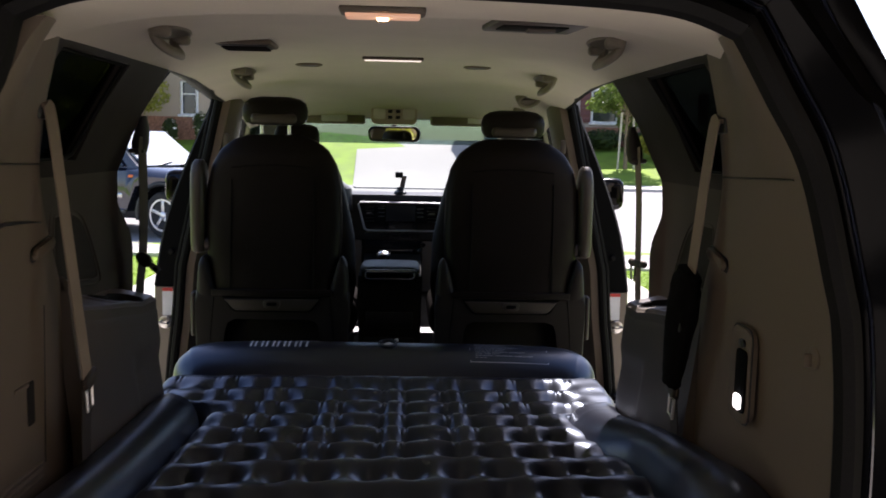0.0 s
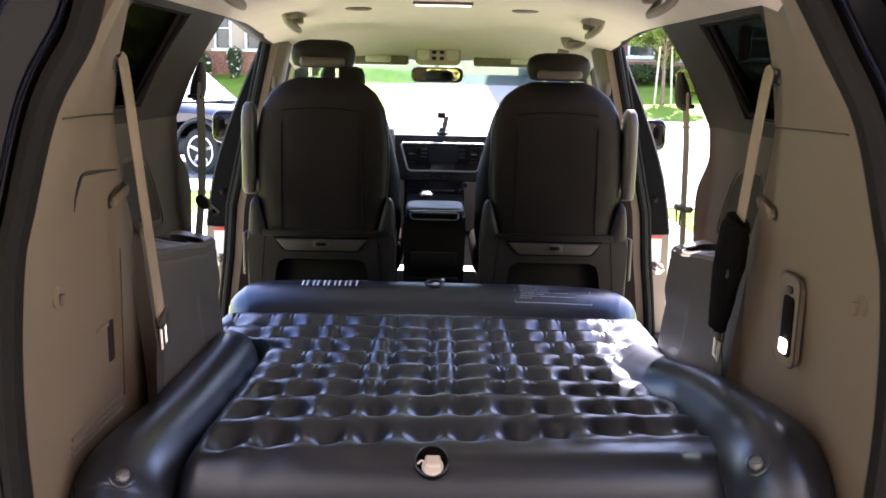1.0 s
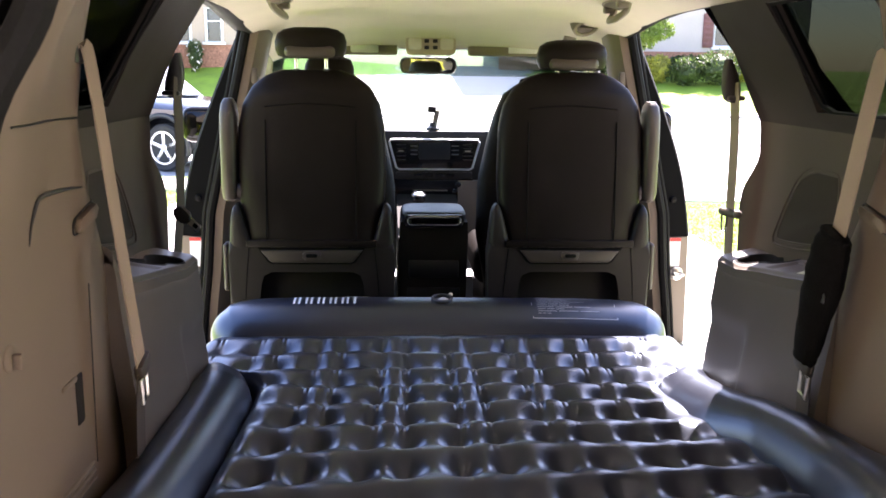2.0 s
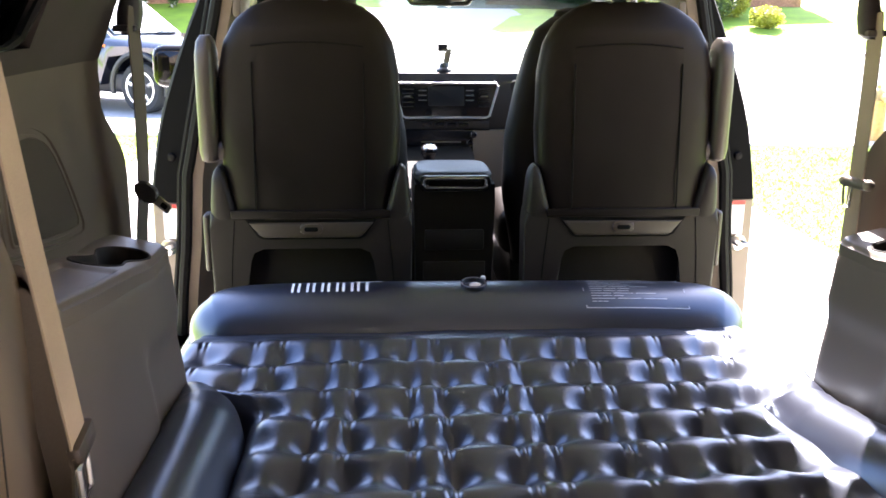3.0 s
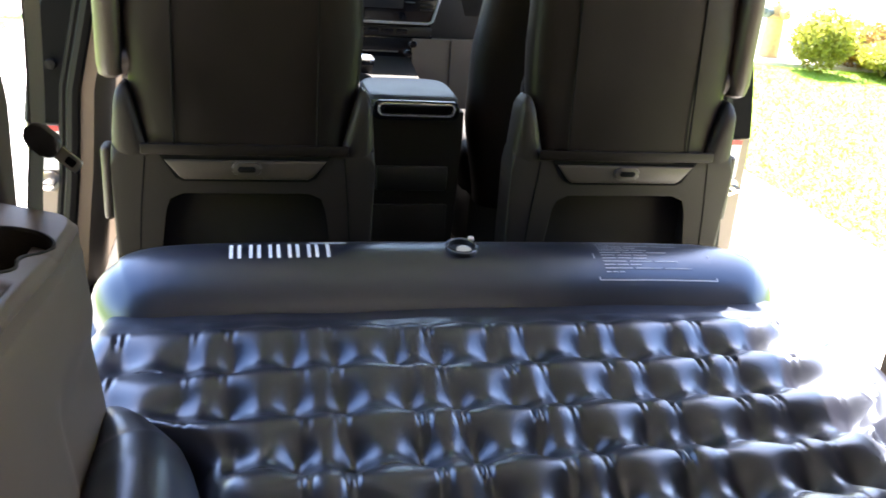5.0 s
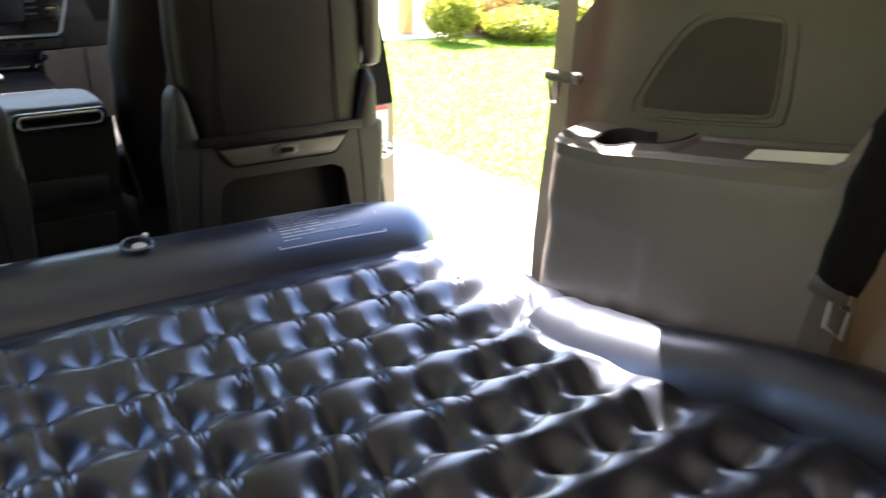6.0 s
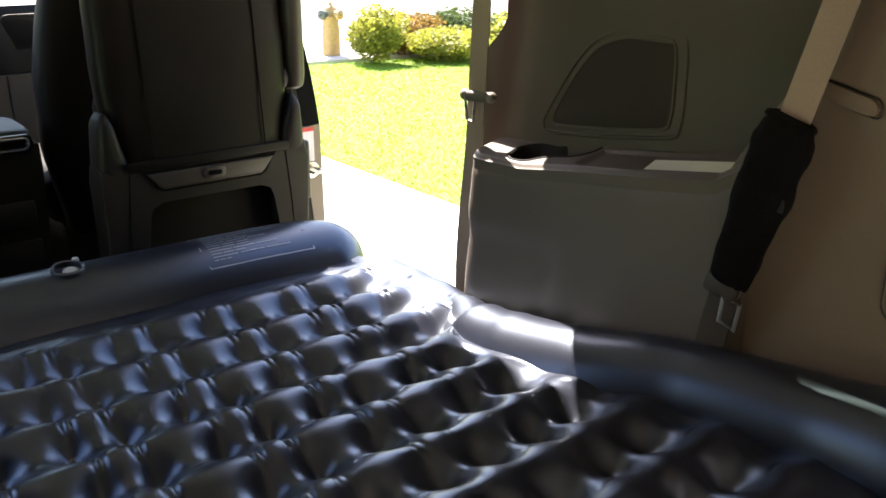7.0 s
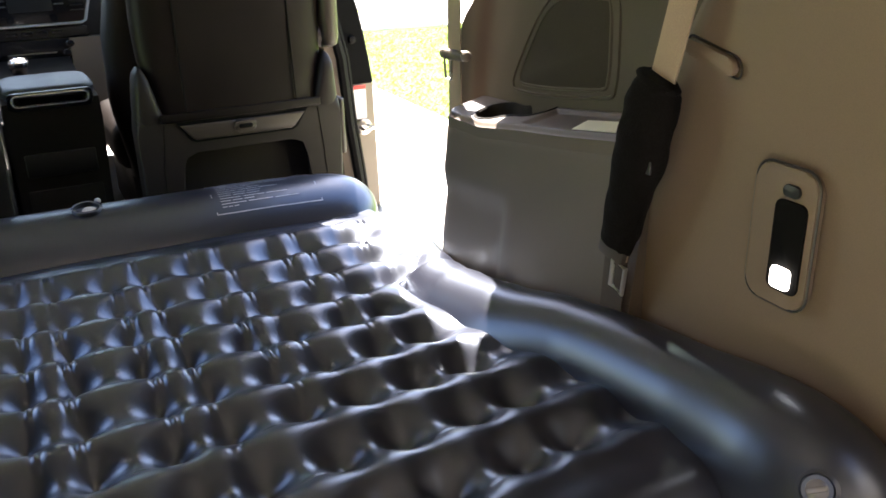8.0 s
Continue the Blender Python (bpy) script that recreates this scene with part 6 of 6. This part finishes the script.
house(-20, -5.5, 41.5, STUCCO, [(-10.15, -9.45, 1.25, 2.7), (-16, -14.6, 1.25, 2.7), (-8.75, -8.05, 1.25, 2.7), (-7.0, -6.1, 1.25, 2.7)], "tan stucco house with brick base and white-framed windows", False, 1.12)
house(4.5, 19, 42, STUCCO_PINK, [(8.85, 10.05, 1.15, 2.6), (14.5, 16.3, 1.15, 2.6)], "pale stucco house with red-brown shutters across the street", True)
house(27, 40, 30, STUCCO_PINK, [(29, 30.4, 3.0, 4.4), (33, 34.4, 3.0, 4.4)], "pale two-storey house down the street", False)

# planting bed on the far verge, seen past the front passenger seat
for k, (x, y, w, h, mt) in enumerate(((12.0, 38.0, 1.6, 1.2, LEAF), (13.4, 38.0, 2.2, 1.5, LEAF), (14.5, 38.4, 1.5, 1.2, LEAF_YELLOW), (15.2, 36.5, 1.4, 0.9, LEAF_YELLOW), (11.0, 38.6, 1.4, 1.2, LEAF_YELLOW))):
    shrub(x, y, w, h, mt, 40 + k, "rounded green shrub in a planting bed across the street", 1800, 0.075)

# near verge beside the driveway
def fire_hydrant(x, y):
    z = land_z(x, y)
    hy = thing("fire_hydrant", (x, y, z), "tan painted fire hydrant with side outlets at the lawn's edge", "fire hydrant")
    at = pose(x, y, z) @ Matrix.Diagonal((0.82, 0.82, 0.95, 1))
    part("barrel", lathe([(0.15, -0.08), (0.15, 0.03), (0.125, 0.05), (0.120, 0.30), (0.108, 0.44), (0.108, 0.46)], at, 24), HYDRANT, hy)
    part("flange", lathe([(0.108, 0.44), (0.135, 0.445), (0.135, 0.475), (0.105, 0.48)], at, 24), HYDRANT, hy)
    part("bonnet", lathe([(0.105, 0.478), (0.100, 0.52), (0.082, 0.565), (0.050, 0.595), (0.030, 0.60), (0.028, 0.635), (0.0, 0.64)], at, 24), HYDRANT, hy, "domed top with square nut")
    for a in range(8):
        part("bolt", box((x + 0.100 * math.cos(a * 0.785), y + 0.100 * math.sin(a * 0.785), z + 0.456), (0.018, 0.018, 0.018), 0.003), HYDRANT, hy)
    for turn, mat in ((90, HYDRANT_CAP), (-90, HYDRANT), (180, HYDRANT)):
        m = pose(x, y, z + 0.475, 0, 0, turn + 15) @ pose(0, 0.066, 0, -90, 0, 0)
        part("outlet", lathe([(0.042, 0.0), (0.042, 0.045), (0.052, 0.047), (0.052, 0.085), (0.040, 0.090), (0.018, 0.092), (0.018, 0.112), (0.0, 0.113)], m, 18), mat, hy)


fire_hydrant(4.82, 9.55)
pz = land_z(4.42, 8.88)
sg = thing("garden_sign", (4.0, 8.9, pz), "small pale green sign on a thin stake in the lawn", "sign")
part("stake", tube([(4.0, 8.9, pz - 0.1), (4.0, 8.9, pz + 0.45)], 0.012, 8), STAKE, sg)
part("plate", box((4.0, 8.89, pz + 0.52), (0.12, 0.02, 0.20), 0.01), SIGN_GREEN, sg)
for k, (x, y, w, h, mt) in enumerate(((4.96, 8.90, 0.66, 0.60, LEAF_YELLOW), (5.72, 8.62, 0.98, 0.36, LEAF_YELLOW), (5.62, 9.2, 0.9, 0.48, LEAF_RUST), (6.35, 9.1, 1.0, 0.50, LEAF), (6.9, 8.7, 1.2, 0.46, LEAF_YELLOW), (7.9, 8.6, 1.2, 0.6, LEAF_YELLOW))):
    shrub(x, y, w, h, mt, 60 + k, "sunlit yellow-green leafy shrub at the lawn's edge", 4200, 0.026)


shrub(-3.3, -0.1, 1.5, 2.3, LEAF_YELLOW, 90, "tall sunlit yellow-green shrub beside the driveway", 4200, 0.06)

# ---- parked dark off-roader across the street ----
def parked_car(x, y, heading):
    z0 = land_z(x, y) + 0.012
    car = thing("parked_car", (x, y, z0), "black off-road car with alloy wheels parked on the street", "car")
    m = pose(x, y, z0, 0, 0, heading)
    P = lambda a, b, c: m @ Vector((a, b, c))
    # origin: middle of the near front wheel's track; a forwards, b to the far side
    def ring(a, half, zs):
        return [P(a, 0.93 - half, zs[0]), P(a, 0.93 - half * 1.03, zs[0] + (zs[1] - zs[0]) * 0.5), P(a, 0.93 - half * 0.98, zs[1] - 0.06), P(a, 0.93 - half * 0.85, zs[1]), P(a, 0.93 + half * 0.85, zs[1]), P(a, 0.93 + half * 0.98, zs[1] - 0.06), P(a, 0.93 + half * 1.03, zs[0] + (zs[1] - zs[0]) * 0.5), P(a, 0.93 + half, zs[0])]
    part("body", loft([ring(-3.6, 0.86, (0.5, 1.05)), ring(-3.4, 0.93, (0.42, 1.1)), ring(-0.75, 0.94, (0.40, 1.12)), ring(-0.55, 0.94, (0.82, 1.12)), ring(-0.2, 0.94, (0.86, 1.10)), ring(0.3, 0.93, (0.86, 1.07)), ring(0.55, 0.92, (0.82, 1.04)), ring(0.62, 0.91, (0.45, 1.03)), ring(0.85, 0.86, (0.45, 0.98)), ring(0.95, 0.78, (0.5, 0.86))]), CARPAINT, car, "black glossy body")
    cab = part("cabin", loft([[P(-3.45, 0.12, 1.08), P(-0.55, 0.10, 1.10), P(-0.55, 1.76, 1.10), P(-3.45, 1.74, 1.08)], [P(-3.2, 0.25, 1.72), P(-1.35, 0.25, 1.72), P(-1.35, 1.61, 1.72), P(-3.2, 1.61, 1.72)]]), CARPAINT, car)
    # pale base colour gives the glass its sky reflection
    part("windscreen", prism([P(-0.57, 0.20, 1.13), P(-0.57, 1.66, 1.13), P(-1.30, 1.56, 1.69), P(-1.30, 0.30, 1.69)], m.to_3x3() @ Vector((0.02, 0, 0.02))), material("sky_reflection_screen", (0.35, 0.40, 0.42), 0.03, spec=1.0, coat=1.0), cab, "windscreen with the sky's reflection put into its pale colour")
    part("side_window", prism([P(-0.85, 0.075, 1.14), P(-1.55, 0.075, 1.14), P(-1.55, 0.20, 1.66), P(-1.42, 0.20, 1.66)], m.to_3x3() @ Vector((0, -0.02, 0))), PANE, cab)
    part("side_window", prism([P(-1.62, 0.075, 1.14), P(-2.9, 0.075, 1.14), P(-2.8, 0.20, 1.66), P(-1.62, 0.20, 1.66)], m.to_3x3() @ Vector((0, -0.02, 0))), PANE, cab)
    for k in range(2):
        part("wiper", tube([P(-0.53, 0.55 + 0.55 * k, 1.15), P(-0.60, 0.95 + 0.55 * k, 1.21)], 0.012, 6), BLACK_PLASTIC, cab)
    part("side_marker", box((0, 0, 0), (0.10, 0.02, 0.04), 0.008, turn=m @ pose(-0.62, -0.025, 0.98)), AMBER, car, "small orange side marker")
    part("side_moulding", box((0, 0, 0), (2.2, 0.04, 0.09), 0.015, turn=m @ pose(-1.9, -0.02, 0.66)), STEEL, car, "grey side moulding")
    part("running_board", box((0, 0, 0), (2.1, 0.16, 0.06), 0.02, turn=m @ pose(-1.85, -0.03, 0.40)), ALLOY, car, "bright running board")
    part("wheel_arch", tube([P(0.50 * math.cos(radians(a)), -0.015, 0.38 + 0.50 * math.sin(radians(a))) for a in range(-12, 193, 12)], 0.04, 8), BLACK_PLASTIC, car, "black wheel-arch flare")
    part("headlamp", box((0, 0, 0), (0.12, 0.24, 0.16), 0.03, turn=m @ pose(0.86, 0.22, 0.80)), LENS, car)
    part("headlamp", box((0, 0, 0), (0.12, 0.24, 0.16), 0.03, turn=m @ pose(0.86, 1.64, 0.80)), LENS, car)
    part("bumper", box((0, 0, 0), (0.22, 1.75, 0.22), 0.05, turn=m @ pose(0.90, 0.93, 0.55)), BLACK_PLASTIC, car)
    part("underbody", box((0, 0, 0), (4.0, 1.5, 0.3), 0.05, turn=m @ pose(-1.4, 0.93, 0.42)), BLACK_PLASTIC, car)
    for a, b in ((0, 0.10), (-2.75, 0.10), (0, 1.76), (-2.75, 1.76)):
        out = -1 if b < 1 else 1
        wm = m @ pose(a, b, 0.375, -90 * out, 0, 0)
        wheel = part("wheel", lathe([(0.25, -0.10), (0.34, -0.11), (0.372, -0.08), (0.375, 0.0), (0.372, 0.08), (0.34, 0.11), (0.25, 0.10)], wm, 32), TYRE, car, "black tyre on a five-spoke alloy rim")
        part("rim", lathe([(0.255, 0.06), (0.262, 0.112), (0.235, 0.112), (0.225, 0.05)], wm, 32), ALLOY, wheel, "bright alloy rim")
        part("hub", lathe([(0.06, 0.03), (0.06, 0.10), (0.045, 0.11), (0.0, 0.11)], wm, 16), ALLOY, wheel)
        part("brake", lathe([(0.23, 0.0), (0.23, 0.03), (0.0, 0.03)], wm, 24), BLACK_PLASTIC, wheel)
        for k in range(5):
            part("spoke", box((0, 0, 0), (0.20, 0.075, 0.03), 0.01, turn=wm @ pose(0, 0, 0.085, 0, 0, 72 * k + 18) @ pose(0.145, 0, 0)), ALLOY, wheel)
    return car


parked_car(-3.80, 14.3, -26)
